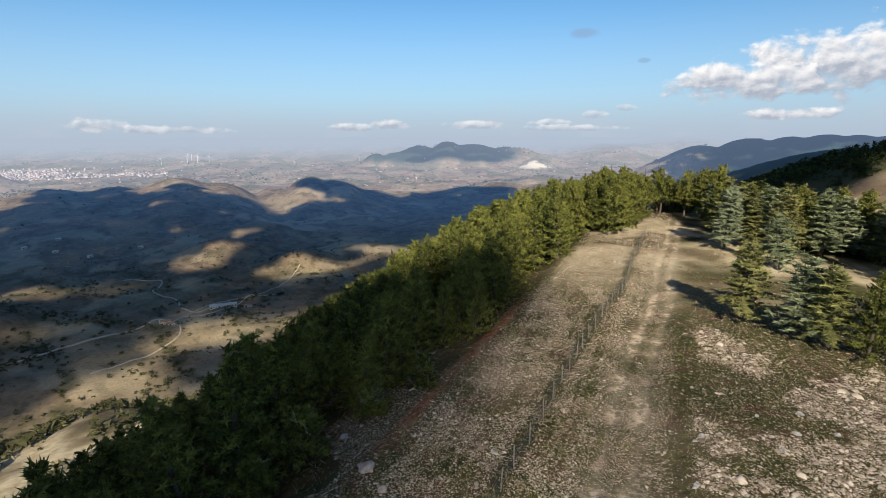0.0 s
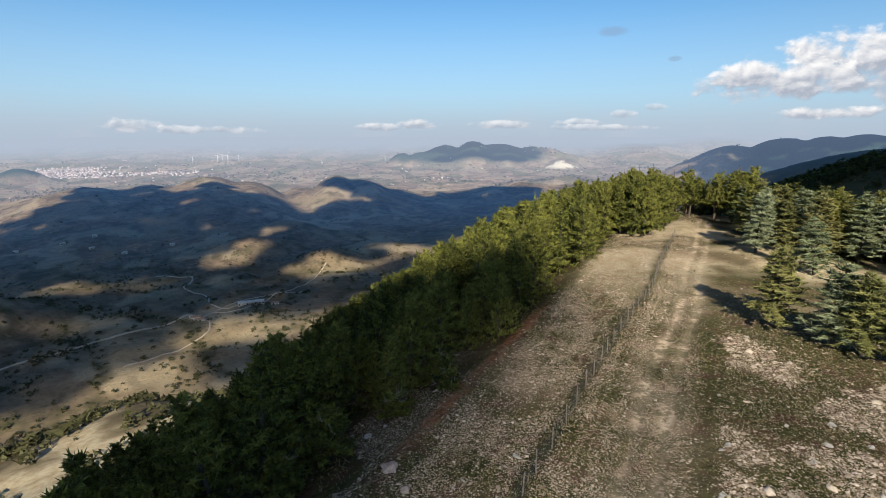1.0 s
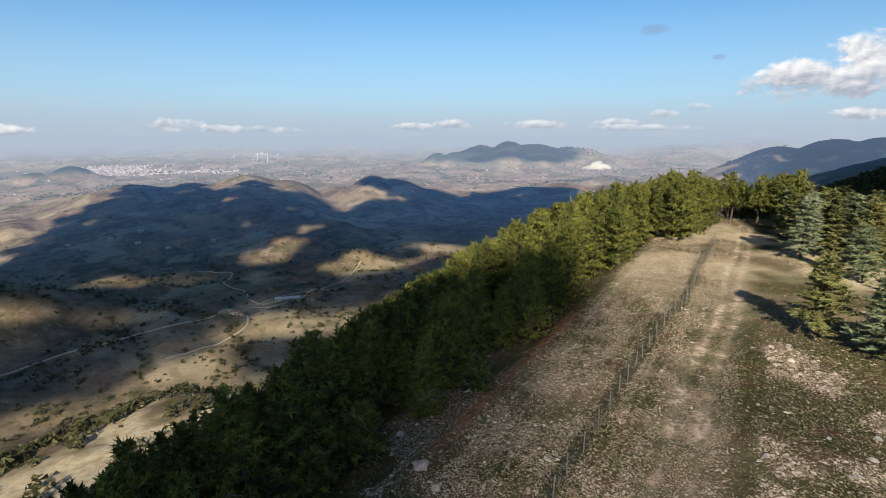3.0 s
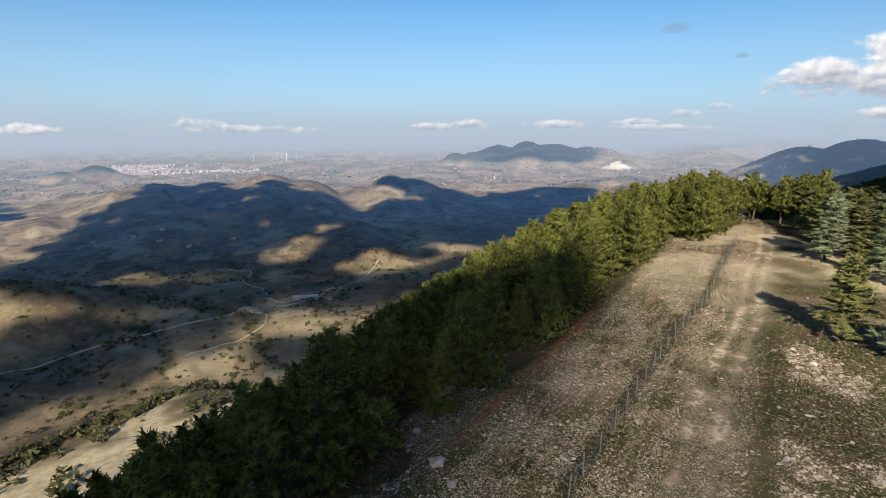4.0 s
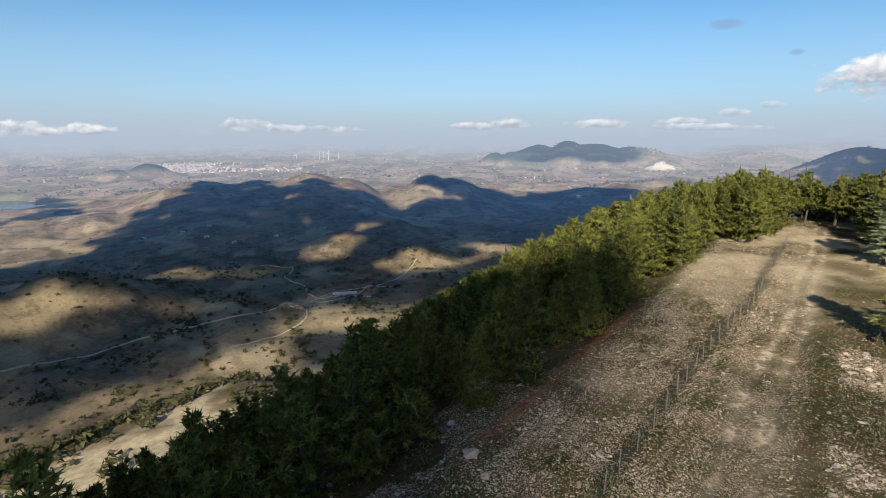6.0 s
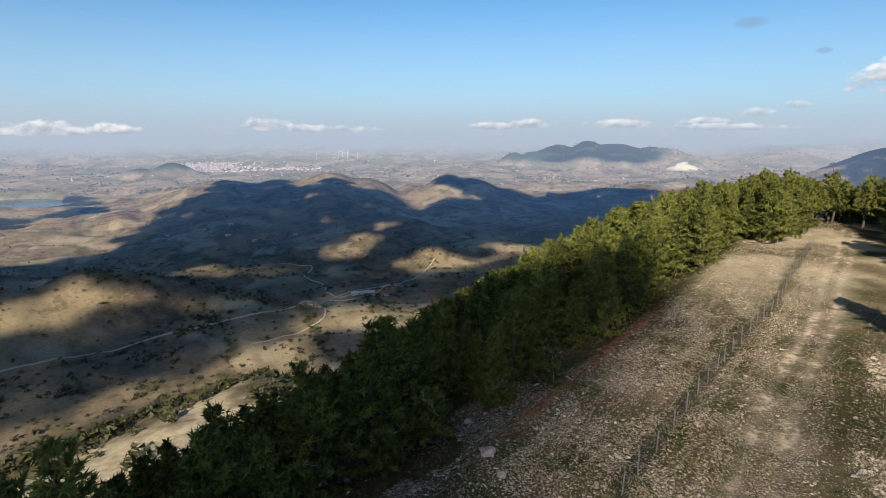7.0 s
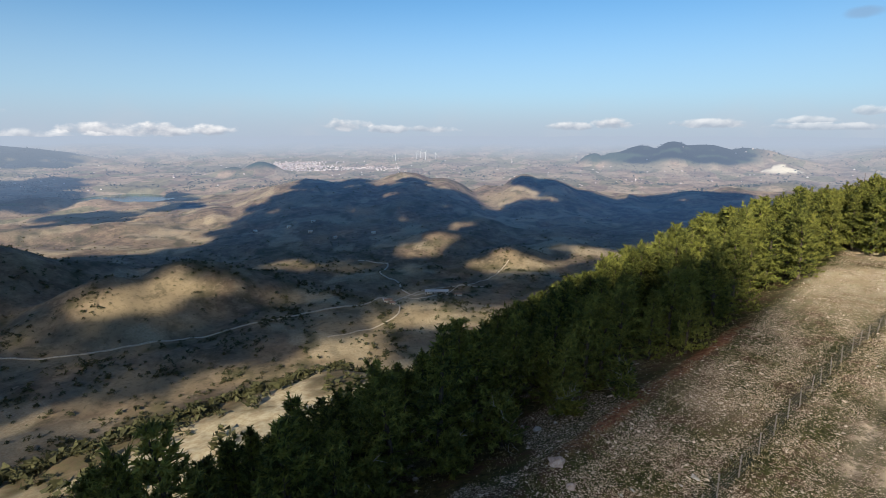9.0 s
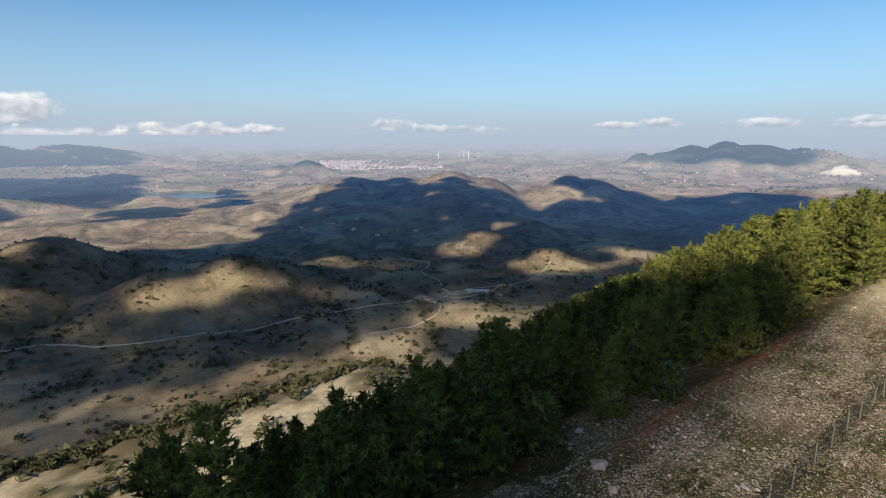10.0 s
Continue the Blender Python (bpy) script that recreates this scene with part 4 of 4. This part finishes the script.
def scatter_grass():
    """Short dry turf, joined in one mesh."""
    rng = np.random.default_rng(14)
    n = 90000
    x, y = rng.uniform(-14, 46, n), 11 + 70 * rng.uniform(0, 1, n) ** 1.4
    dt = np.abs((x - track_x(y)) / 1.097)
    df = np.abs((x - fence_x(y)) / 1.099)
    thick = smooth(fbm(x, y, 3.2, 4, 0.6, 65), -0.22, 0.25) * 0.55 + 0.55 * np.exp(-((df + 0.3) / 0.5) ** 2) + 0.05
    thick = thick * (1 - 0.93 * np.exp(-((dt - 0.85) / 0.5) ** 2)) * (1 - 0.6 * stony(x, y))
    keep = (rng.uniform(0, 1, n) < thick)
    x, y, df = x[keep][:30000], y[keep][:30000], df[keep][:30000]
    n, k = len(x), 5
    z = land(x, y) - 0.01
    tall = (rng.uniform(0.05, 0.14, n) + 0.07 * np.exp(-(df / 0.4) ** 2))[:, None]
    a = rng.uniform(0, 2 * np.pi, (n, k))
    lean = rng.uniform(0.4, 1.5, (n, k)) * tall
    bx, by = x[:, None] + rng.normal(0, 0.06, (n, k)), y[:, None] + rng.normal(0, 0.06, (n, k))
    w = 0.025
    p0 = np.stack([bx - w * np.sin(a), by + w * np.cos(a), np.broadcast_to(z[:, None], (n, k))], -1)
    p1 = np.stack([bx + w * np.sin(a), by - w * np.cos(a), np.broadcast_to(z[:, None], (n, k))], -1)
    p2 = np.stack([bx + lean * np.cos(a), by + lean * np.sin(a), z[:, None] + tall * rng.uniform(0.6, 1.1, (n, k))], -1)
    v = np.stack([p0, p1, p2], 2).reshape(-1, 3)
    ob = new("grass", mesh_from_arrays("grass", v, np.arange(len(v)).reshape(-1, 3), STRAW))
    tagged(ob, "short dry mountain grass in scattered tufts", "grass", kind="stuff")


scatter_grass()

RUST = plain_material("rusted_iron", (0.10, 0.085, 0.075), (0.30, 0.27, 0.25), 12, rough=0.6, metal=0.3)
WIRE = plain_material("weathered_wire", (0.16, 0.155, 0.15), (0.28, 0.27, 0.26), 20, rough=0.5, metal=0.8)


def wire_fence():
    fence = new("wire_fence")
    fence.location = (fence_x(46.0), 46.0, land_at(fence_x(46.0), 46.0))
    tagged(fence, "old wire fence on rusty iron posts beside the track", "fence")
    rng = np.random.default_rng(3)
    bm = bmesh.new()
    # angle iron: two thin legs with a pointed foot
    for sx, sy, ox, oy in ((0.045, 0.007, 0.0, 0.0), (0.007, 0.045, -0.019, 0.026)):
        made = bmesh.ops.create_cube(bm, size=1.0)
        bmesh.ops.transform(bm, matrix=Matrix.Translation((ox, oy, 0.5)) @ Matrix.Diagonal((sx, sy, 1.36, 1)), verts=made["verts"])
    stake = bpy.data.meshes.new("post")
    bm.to_mesh(stake)
    bm.free()
    stake.materials.append(RUST)
    ys = np.arange(12.0, 84.0, 2.1)
    tops = []
    for y in ys:
        yy = y + rng.uniform(-0.25, 0.25)
        xx = float(fence_x(yy)) + rng.uniform(-0.06, 0.06)
        z = land_at(xx, yy)
        lean_x, lean_y = rng.normal(0, 2), rng.normal(0, 1.5)
        ob = part("post", stake, fence)
        ob.matrix_world = pose(xx, yy, z, lean_x, lean_y, rng.uniform(0, 90))
        ob.matrix_parent_inverse = Matrix.Translation(-fence.location)
        ob.matrix_basis = pose(xx, yy, z, lean_x, lean_y, rng.uniform(0, 90))
        up = pose(0, 0, 0, lean_x, lean_y, 0) @ Vector((0, 0, 1))
        tops.append((Vector((xx, yy, z)), up))
    for h in (0.12, 0.3, 0.48, 0.66, 0.86, 1.08):
        pile = Pile()
        for (a, ua), (b, ub) in zip(tops, tops[1:]):
            p, r = a + ua * h, b + ub * h
            mid = (p + r) / 2 - Vector((0, 0, 0.02))
            for s0, s1 in ((p, mid), (mid, r)):
                d = (s1 - s0).normalized()
                side, up = d.cross(Vector((0, 0, 1))).normalized() * 0.005, Vector((0, 0, 0.005))
                ring = [side, -side * 0.5 + up, -side * 0.5 - up]
                pile.add([s0 + o for o in ring] + [s1 + o for o in ring], [(0, 1, 4), (0, 4, 3), (1, 2, 5), (1, 5, 4), (2, 0, 3), (2, 3, 5)])
        ob = part("wire", pile.mesh("wire", WIRE), fence, "thin grey fencing wire")
        ob.matrix_parent_inverse = Matrix.Translation(-fence.location)


wire_fence()

# a sparse young pine with dead twigs beside the rocks, and a thin one by the litter bank
for k, (x, y, h, w, gone) in enumerate(((-7.0, 25.3, 3.2, 2.1, 0.16), (-9.4, 25.9, 2.8, 1.9, 0.10), (-1.2, 31.6, 2.4, 1.3, 0.30), (-11.5, 19.2, 2.6, 1.9, 0.12),
                                           (-8.6, 22.4, 2.2, 1.6, 0.10), (-4.4, 29.6, 2.0, 1.5, 0.20), (-13.2, 23.4, 2.7, 1.8, 0.08), (-10.6, 28.4, 3.4, 2.0, 0.08))):
    young = tree_thing("young_pine", 500 + k, "scrubby young pine with bare grey dead twigs", "pine tree", "young pines by the rocks", PINE,
                       height=h, spread=w, branches=64, blades=11, size=0.8, dead=gone, bare=0.01)
    young.location = (x, y, land_at(x, y))


# ---------------------------------------------------------------- the valley: lake, roads, farm, shrubs
WATER_M, _g = material("lake_water")
finish(_g, (0.035, 0.13, 0.145), 0.12, gloss=0.5, bump=_g.noise(place(_g), 0.3, 3, 0.5), strength=0.05, distance=0.2)
lake_x, lake_y = polar(52.8, LAKE_AT)
lake_rim = [(lake_x + 240 * math.cos(a), lake_y + 240 * math.sin(a), LAKE_Z) for a in np.linspace(0, 2 * math.pi, 64, endpoint=False)]
lake = new("water", mesh_from("water", lake_rim, [tuple(range(64))], WATER_M))
tagged(lake, "small turquoise reservoir lake on the valley floor", "lake", kind="structure")


def spline(points, step):
    """Even points along a smooth curve through the given plan points."""
    pts = [Vector((*p, 0)) for p in points]
    pts = [pts[0] * 2 - pts[1], *pts, pts[-1] * 2 - pts[-2]]
    out = []
    for a, b, c, d in zip(pts, pts[1:], pts[2:], pts[3:]):
        n = max(2, int((c - b).length / step))
        for k in range(n):
            t = k / n
            out.append(0.5 * ((2 * b) + (c - a) * t + (2 * a - 5 * b + 4 * c - d) * t * t + (3 * b - a - 3 * c + d) * t ** 3))
    return out + [pts[-2]]


ROAD_DIRT = plain_material("pale_road_dirt", (0.33, 0.275, 0.21), (0.50, 0.43, 0.34), 0.3, bump=0.2)


def road(name, points, width, label):
    mid = spline(points, 6.0)
    verts = []
    for k, p in enumerate(mid):
        d = (mid[min(k + 1, len(mid) - 1)] - mid[max(k - 1, 0)]).normalized()
        side = Vector((-d.y, d.x, 0)) * (width / 2 * (1 + 0.12 * math.sin(k * 1.7)))
        verts += [p + side * 1.3, p + side, p - side, p - side * 1.3]
    xy = np.array([(v.x, v.y) for v in verts])
    z = land(xy[:, 0], xy[:, 1]).reshape(-1, 4)
    z[:, 1:3] = z.max(axis=1, keepdims=True) + 0.7
    z[:, 0] -= 0.8
    z[:, 3] -= 0.8
    v = np.column_stack([xy, z.ravel()])
    faces = [(4 * k + j, 4 * k + j + 1, 4 * k + j + 5, 4 * k + j + 4) for k in range(len(mid) - 1) for j in range(3)]
    tagged(new(name, mesh_from_arrays(name, v, faces, ROAD_DIRT)), label, "road", kind="structure")


road("road", ((-900, 300), (-830, 308), (-774, 324), (-735, 368), (-656, 428), (-584, 503), (-530, 556), (-461, 664), (-436, 735), (-425, 772), (-408, 770), (-398, 758)), 3.0,
     "pale gravel road winding along the valley floor")
road("road", ((-610, 1010), (-537, 1006), (-509, 924), (-480, 895), (-444, 877), (-419, 836), (-392, 819), (-374, 837), (-352, 842)), 2.8, "pale dirt road down to the farm")
road("road", ((-392, 819), (-396, 795), (-398, 775), (-398, 758), (-388, 752), (-379, 746), (-359, 707), (-359, 670), (-373, 619), (-395, 570)), 2.0, "narrow farm lane past the farmhouse")
road("road", ((-396, 795), (-370, 802), (-342, 825), (-338, 880), (-335, 934), (-304, 1004), (-292, 1084)), 1.8, "faint dirt lane climbing the far slope")
road("road", ((-392, 819), (-385, 850), (-370, 875), (-340, 905), (-300, 940)), 1.6, "faint dirt lane behind the barn")

PLASTER = plain_material("pale_plaster", (0.50, 0.46, 0.40), (0.66, 0.62, 0.55), 0.6)
TILES = plain_material("clay_roof_tiles", (0.26, 0.155, 0.105), (0.42, 0.27, 0.19), 1.5)
SHEET = plain_material("grey_roof_sheet", (0.42, 0.41, 0.40), (0.58, 0.57, 0.55), 0.5, rough=0.6)
DARK = plain_material("dark_opening", (0.02, 0.02, 0.022), (0.05, 0.05, 0.05), 2.0, rough=0.5)


def box_mesh(name, x0, y0, z0, x1, y1, z1, mat):
    v = [(x, y, z) for z in (z0, z1) for x, y in ((x0, y0), (x1, y0), (x1, y1), (x0, y1))]
    return mesh_from(name, v, [(3, 2, 1, 0), (4, 5, 6, 7), (0, 1, 5, 4), (1, 2, 6, 5), (2, 3, 7, 6), (3, 0, 4, 7)], mat)


def building(name, x, y, turn, length, depth, eaves, ridge, roof_mat, label, doors=1, windows=3):
    """A plain gabled farm building: walls with gables, overhanging roof, doors and windows."""
    b = new(name)
    b.matrix_basis = pose(x, y, land_at(x, y), 0, 0, turn)
    tagged(b, label, "farm building")
    L, D = length / 2, depth / 2
    v = [(-L, -D, -2.5), (L, -D, -2.5), (L, D, -2.5), (-L, D, -2.5), (-L, -D, eaves), (L, -D, eaves), (L, D, eaves), (-L, D, eaves), (-L, 0, ridge), (L, 0, ridge)]
    part("wall", mesh_from("wall", v, [(0, 1, 5, 4), (2, 3, 7, 6), (1, 2, 6, 9, 5), (3, 0, 4, 8, 7), (3, 2, 1, 0)], PLASTER), b)
    o, t = 0.5, 0.22
    drop = (ridge - eaves) / D * o
    r = [(-L - o, -D - o, eaves - drop), (L + o, -D - o, eaves - drop), (L + o, 0, ridge), (-L - o, 0, ridge), (L + o, D + o, eaves - drop), (-L - o, D + o, eaves - drop)]
    r = [(a, c, d + 0.02) for a, c, d in r] + [(a, c, d + t) for a, c, d in r]
    part("roof", mesh_from("roof", r, [(3, 2, 1, 0), (5, 4, 2, 3), (6, 7, 8, 9), (9, 8, 10, 11), (0, 1, 7, 6), (1, 2, 8, 7), (2, 4, 10, 8), (4, 5, 11, 10), (5, 3, 9, 11), (3, 0, 6, 9)], roof_mat), b)
    n = doors + windows
    for k in range(n):
        c = -L + length * (k + 0.5) / n
        if k % max(1, n // max(1, doors)) == 0:
            part("door", box_mesh("door", c - 1.2, -D - 0.06, 0, c + 1.2, -D + 0.02, 2.6, DARK), b)
        else:
            part("window", box_mesh("window", c - 0.6, -D - 0.05, 1.3, c + 0.6, -D + 0.02, 2.4, DARK), b)
    return b


building("barn", -352, 838, 24, 40, 9, 4.0, 6.0, SHEET, "long low barn with pale walls and grey sheet roof", 3, 7)
building("shed", -318, 853, 24, 12, 7, 3.2, 4.6, TILES, "small stone shed with a clay roof beside the barn", 1, 1)
building("farmhouse", -399, 748, 30, 13, 8, 4.6, 6.6, TILES, "old pale farmhouse with a clay tile roof by the road", 1, 3)
building("farmhouse", -388, 742, 40, 8, 7, 3.4, 5.0, TILES, "low pale outbuilding with a clay tile roof", 1, 1)
building("farmhouse", -408, 756, 20, 7, 6, 3.6, 5.0, SHEET, "small roofed outhouse at the bend of the road", 1, 1)
for x, y in ((-930, 1190), (-880, 1230), (-760, 1150), (-700, 1240), (-1010, 1150), (-840, 1160)):
    building("farmhouse", x, y, (x * 7) % 90, 10, 7, 3.6, 5.2, SHEET, "small pale farmhouse alone on the dark slope", 1, 2)


def leaf_balls(places, heights, rng, leaves, cone=False):
    """Many small crowns as loose leaf triangles: places (n,3), heights (n)."""
    n = len(places)
    d = rng.normal(0, 1, (n, leaves, 3))
    d /= np.linalg.norm(d, axis=2, keepdims=True)
    d *= rng.uniform(0.45, 1.0, (n, leaves, 1)) ** 0.5
    if cone:
        up = rng.uniform(0.0, 1.0, (n, leaves)) ** 1.3
        a = rng.uniform(0, 2 * np.pi, (n, leaves))
        rad = 0.26 * (1 - up) + 0.03
        c = np.stack([np.cos(a) * rad, np.sin(a) * rad, 0.04 + 0.94 * up], -1) * heights[:, None, None]
    else:
        wide = rng.uniform(0.45, 0.8, (n, 1, 1))
        c = np.concatenate([d[..., :2] * wide, np.abs(d[..., 2:]) * 0.85 + 0.08], -1) * heights[:, None, None]
    size = (0.26 if not cone else 0.17) * heights[:, None, None, None] * (40 / leaves) ** 0.5
    v = c[:, :, None] + rng.normal(0, 1, (n, leaves, 3, 3)) * size * (1, 1, 0.7) * 0.75
    v = v + places[:, None, None]
    return v.reshape(-1, 3)


def woods_and_scrub():
    rng = np.random.default_rng(33)
    # shrubs of the valley: thick in gullies, in a row along the edge of the bench, single ones between
    n = 105000
    b, r = np.radians(rng.uniform(4, 74, n)), 150 + 2250 * rng.uniform(0, 1, n) ** 1.15
    x, y = -np.sin(b) * r, np.cos(b) * r
    s = -12 - ridge_q(x, y)
    gully = smooth(ridged(x, y, 150, 3, 31), 0.42, 0.72)
    clump = smooth(fbm(x, y, 90, 4, 0.55, 35), 0.05, 0.4)
    edge = np.exp(-((s - 188 + 9 * fbm(x, y, 40, 2, 0.5, 7)) / 7) ** 2) * (r < 420)
    on_bench = (s > 105) & (s < 180) & (r < 500)
    chance = np.where(on_bench, 0.05 + 0.22 * clump, (0.04 + 0.30 * gully + 0.42 * clump) * (1 - 0.75 * smooth(r, 1150, 1500))) * (s > 100) + 1.6 * edge
    keep = rng.uniform(0, 1, n) < chance * 0.55
    x, y, r = x[keep], y[keep], r[keep]
    z = land(x, y)
    tall = np.where(r < 420, rng.uniform(1.2, 4.6, len(x)), np.where(r < 1200, 1.2 + 4.4 * rng.uniform(0, 1, len(x)) ** 1.6, 1.2 + 2.6 * rng.uniform(0, 1, len(x)) ** 1.6))
    v = leaf_balls(np.column_stack([x, y, z - 0.2]), tall, rng, 22)
    ob = new("hillside_shrubs", mesh_from_arrays("hillside_shrubs", v, np.arange(len(v)).reshape(-1, 3), SHRUB))
    tagged(ob, "dull green shrubs dotted over the grazed valley slopes", "shrubs", kind="stuff")
    # pine wood on the hillside to the east
    n = 15000
    b, r = np.radians(rng.uniform(-52, -22, n)), 330 + 900 * rng.uniform(0, 1, n) ** 1.3
    x, y = -np.sin(b) * r, np.cos(b) * r
    bare = smooth(fbm(x, y, 130, 3, 0.5, 55), 0.10, 0.22)
    keep = rng.uniform(0, 1, n) < 0.8 * (1 - 0.8 * bare)
    keep &= ((x - 372) / 80) ** 2 + ((y - 482) / 36) ** 2 > 1
    x, y = x[keep], y[keep]
    v = leaf_balls(np.column_stack([x, y, land(x, y)]), rng.uniform(6, 10, len(x)), rng, 26, True)
    ob = new("far_pine_wood", mesh_from_arrays("far_pine_wood", v, np.arange(len(v)).reshape(-1, 3), PINE))
    tagged(ob, "dark pine forest covering the hillside beyond the ridge", "woodland", kind="stuff")
    # tree belts on the crests and in the far country
    n = 19000
    b, r = np.radians(rng.uniform(-30, 70, n)), rng.uniform(2620, 4300, n)
    x, y = -np.sin(b) * r, np.cos(b) * r
    belt = smooth(fbm(x, y, 240, 4, 0.6, 57), 0.08, 0.30)
    keep = rng.uniform(0, 1, n) < 0.05 + 0.5 * belt
    x, y = x[keep], y[keep]
    v = leaf_balls(np.column_stack([x, y, land(x, y) - 0.5]), rng.uniform(4, 9, len(x)), rng, 10)
    ob = new("far_trees", mesh_from_arrays("far_trees", v, np.arange(len(v)).reshape(-1, 3), SHRUB_FAR))
    tagged(ob, "scattered trees and groves of the distant plain", "trees", kind="stuff")


# leaf colour with distance haze painted over it as emission
SHRUB_FAR, _g = material("far_leaves")
finish(_g, _g.mix(_g.node("ShaderNodeNewGeometry").outputs["Random Per Island"], (0.05, 0.055, 0.035), (0.12, 0.12, 0.08)), 0.9, gloss=0.0, haze=painted_haze(_g, place(_g)))
woods_and_scrub()


# ---------------------------------------------------------------- far country: town, wind turbines, last ranges
def town():
    rng = np.random.default_rng(8)
    walls, roofs = Pile(), Pile()
    rows = [(rng.normal(37.0, 1.5), rng.uniform(3420, 3900), 1) for _ in range(520)] + [(rng.uniform(26.5, 35), rng.normal(3530, 45), 1) for _ in range(170)]
    rows += [(rng.uniform(-16, 34), rng.uniform(2750, 4200), 0) for _ in range(110)] + [(rng.uniform(40, 66), rng.uniform(2750, 4000), 0) for _ in range(40)]
    xy = np.array([polar(b, d) for b, d, _ in rows])
    for (x, y), z, (_, _, dense) in zip(xy, land(xy[:, 0], xy[:, 1]), rows):
        L, D, H = rng.uniform(2.6, 5.5), rng.uniform(2.4, 4), rng.uniform(3, 8 if dense else 4)
        a = rng.choice((0.3, 1.87)) + rng.normal(0, 0.2)
        c, w = math.cos(a), math.sin(a)
        turn = np.array([[c, w, 0], [-w, c, 0], [0, 0, 1]])
        top = H + 1.6
        base = np.array([x, y, z])
        v = np.array([(-L, -D, -2), (L, -D, -2), (L, D, -2), (-L, D, -2), (-L, -D, H), (L, -D, H), (L, D, H), (-L, D, H), (-L, 0, top), (L, 0, top)])
        walls.add(v @ turn + base, [(0, 1, 5), (0, 5, 4), (2, 3, 7), (2, 7, 6), (1, 2, 6), (1, 6, 5), (3, 0, 4), (3, 4, 7), (5, 6, 9), (7, 4, 8)])
        r = np.array([(-L, -D - 0.3, H), (L, -D - 0.3, H), (L, 0, top + 0.2), (-L, 0, top + 0.2), (L, D + 0.3, H), (-L, D + 0.3, H)])
        roofs.add(r @ turn + base, [(0, 1, 2), (0, 2, 3), (3, 2, 4), (3, 4, 5)])
    ob = new("town_houses")
    tagged(ob, "pale houses with clay roofs of a distant hill town", "houses", kind="stuff")
    # plaster and roof colours both carry painted haze, as emission
    m, g = material("town_plaster")
    finish(g, g.mix(g.node("ShaderNodeNewGeometry").outputs["Random Per Island"], (0.34, 0.28, 0.26), (0.78, 0.70, 0.66)), 0.9, gloss=0.0, haze=painted_haze(g, place(g)))
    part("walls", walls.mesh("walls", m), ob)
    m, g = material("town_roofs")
    finish(g, g.mix(g.node("ShaderNodeNewGeometry").outputs["Random Per Island"], (0.28, 0.17, 0.13), (0.54, 0.38, 0.31)), 0.9, gloss=0.0, haze=painted_haze(g, place(g)))
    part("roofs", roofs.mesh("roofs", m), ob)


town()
# white paint dulled by haze put in as emission
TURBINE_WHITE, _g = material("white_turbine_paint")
finish(_g, _g.mix(_g.noise(place(_g), 0.2, 4, 0.6), (0.70, 0.71, 0.72), (0.80, 0.80, 0.80)), 0.4, haze=painted_haze(_g, place(_g)))


def wind_turbine():
    t = new("wind_turbine")
    tagged(t, "white three-bladed wind turbine on a distant hill", "wind turbine", "distant wind turbines")
    v, f = tube([(0, 0, -3), (0, 0, 25), (0, 0, 55)], [2.0, 1.6, 1.1], 10)
    part("tower", mesh_from("tower", v, f, TURBINE_WHITE), t)
    part("nacelle", box_mesh("nacelle", -1.3, -3.4, 54, 1.3, 3.2, 57, TURBINE_WHITE), t)
    blade = [(-0.7, 0, 0), (0.7, 0, 0), (1.3, 0.1, 5), (-0.7, 0.1, 5), (0.3, 0.25, 27), (-0.25, 0.25, 27)]
    blade = blade + [(x, y - 0.5 * (1 - z / 34), z) for x, y, z in blade]
    faces = [(0, 1, 2, 3), (3, 2, 4, 5), (9, 8, 7, 6), (11, 10, 8, 9), (0, 3, 9, 6), (3, 5, 11, 9), (1, 7, 8, 2), (2, 8, 10, 4), (5, 4, 10, 11)]
    me = mesh_from("blade", blade, faces, TURBINE_WHITE)
    for k in range(3):
        part("blade", me, t, "", pose(0, -3.8, 55.5, 0, 25 + 120 * k, 0))
    hub, hf = tube([(0, 0, 0), (0, 0, 0.8), (0, 0, 1.4)], [1.1, 0.9, 0.2], 8)
    part("hub", mesh_from("hub", hub, hf, TURBINE_WHITE), t, "", pose(0, -3.4, 55.5, 90, 0, 0))
    return t


first = None
for k, (bearing, distance, scale) in enumerate(((27.0, 3920, 0.95), (24.8, 3930, 1.1), (24.4, 3990, 1.0), (23.9, 3920, 1.15), (22.9, 3960, 0.95),
                                                (8.6, 4050, 0.55), (8.0, 4060, 0.55), (7.3, 4050, 0.6), (6.6, 4070, 0.55), (6.0, 4060, 0.55), (5.4, 4050, 0.55))):
    x, y = polar(bearing, distance)
    m = pose(x, y, land_at(x, y), 0, 0, bearing + (k * 37) % 50 - 25)
    scale *= 0.76
    if first is None:
        first = wind_turbine()
        first.matrix_basis = m @ Matrix.Scale(scale, 4)
        first_scale = scale
    else:
        copy_thing(first, m @ Matrix.Scale(scale / first_scale, 4))
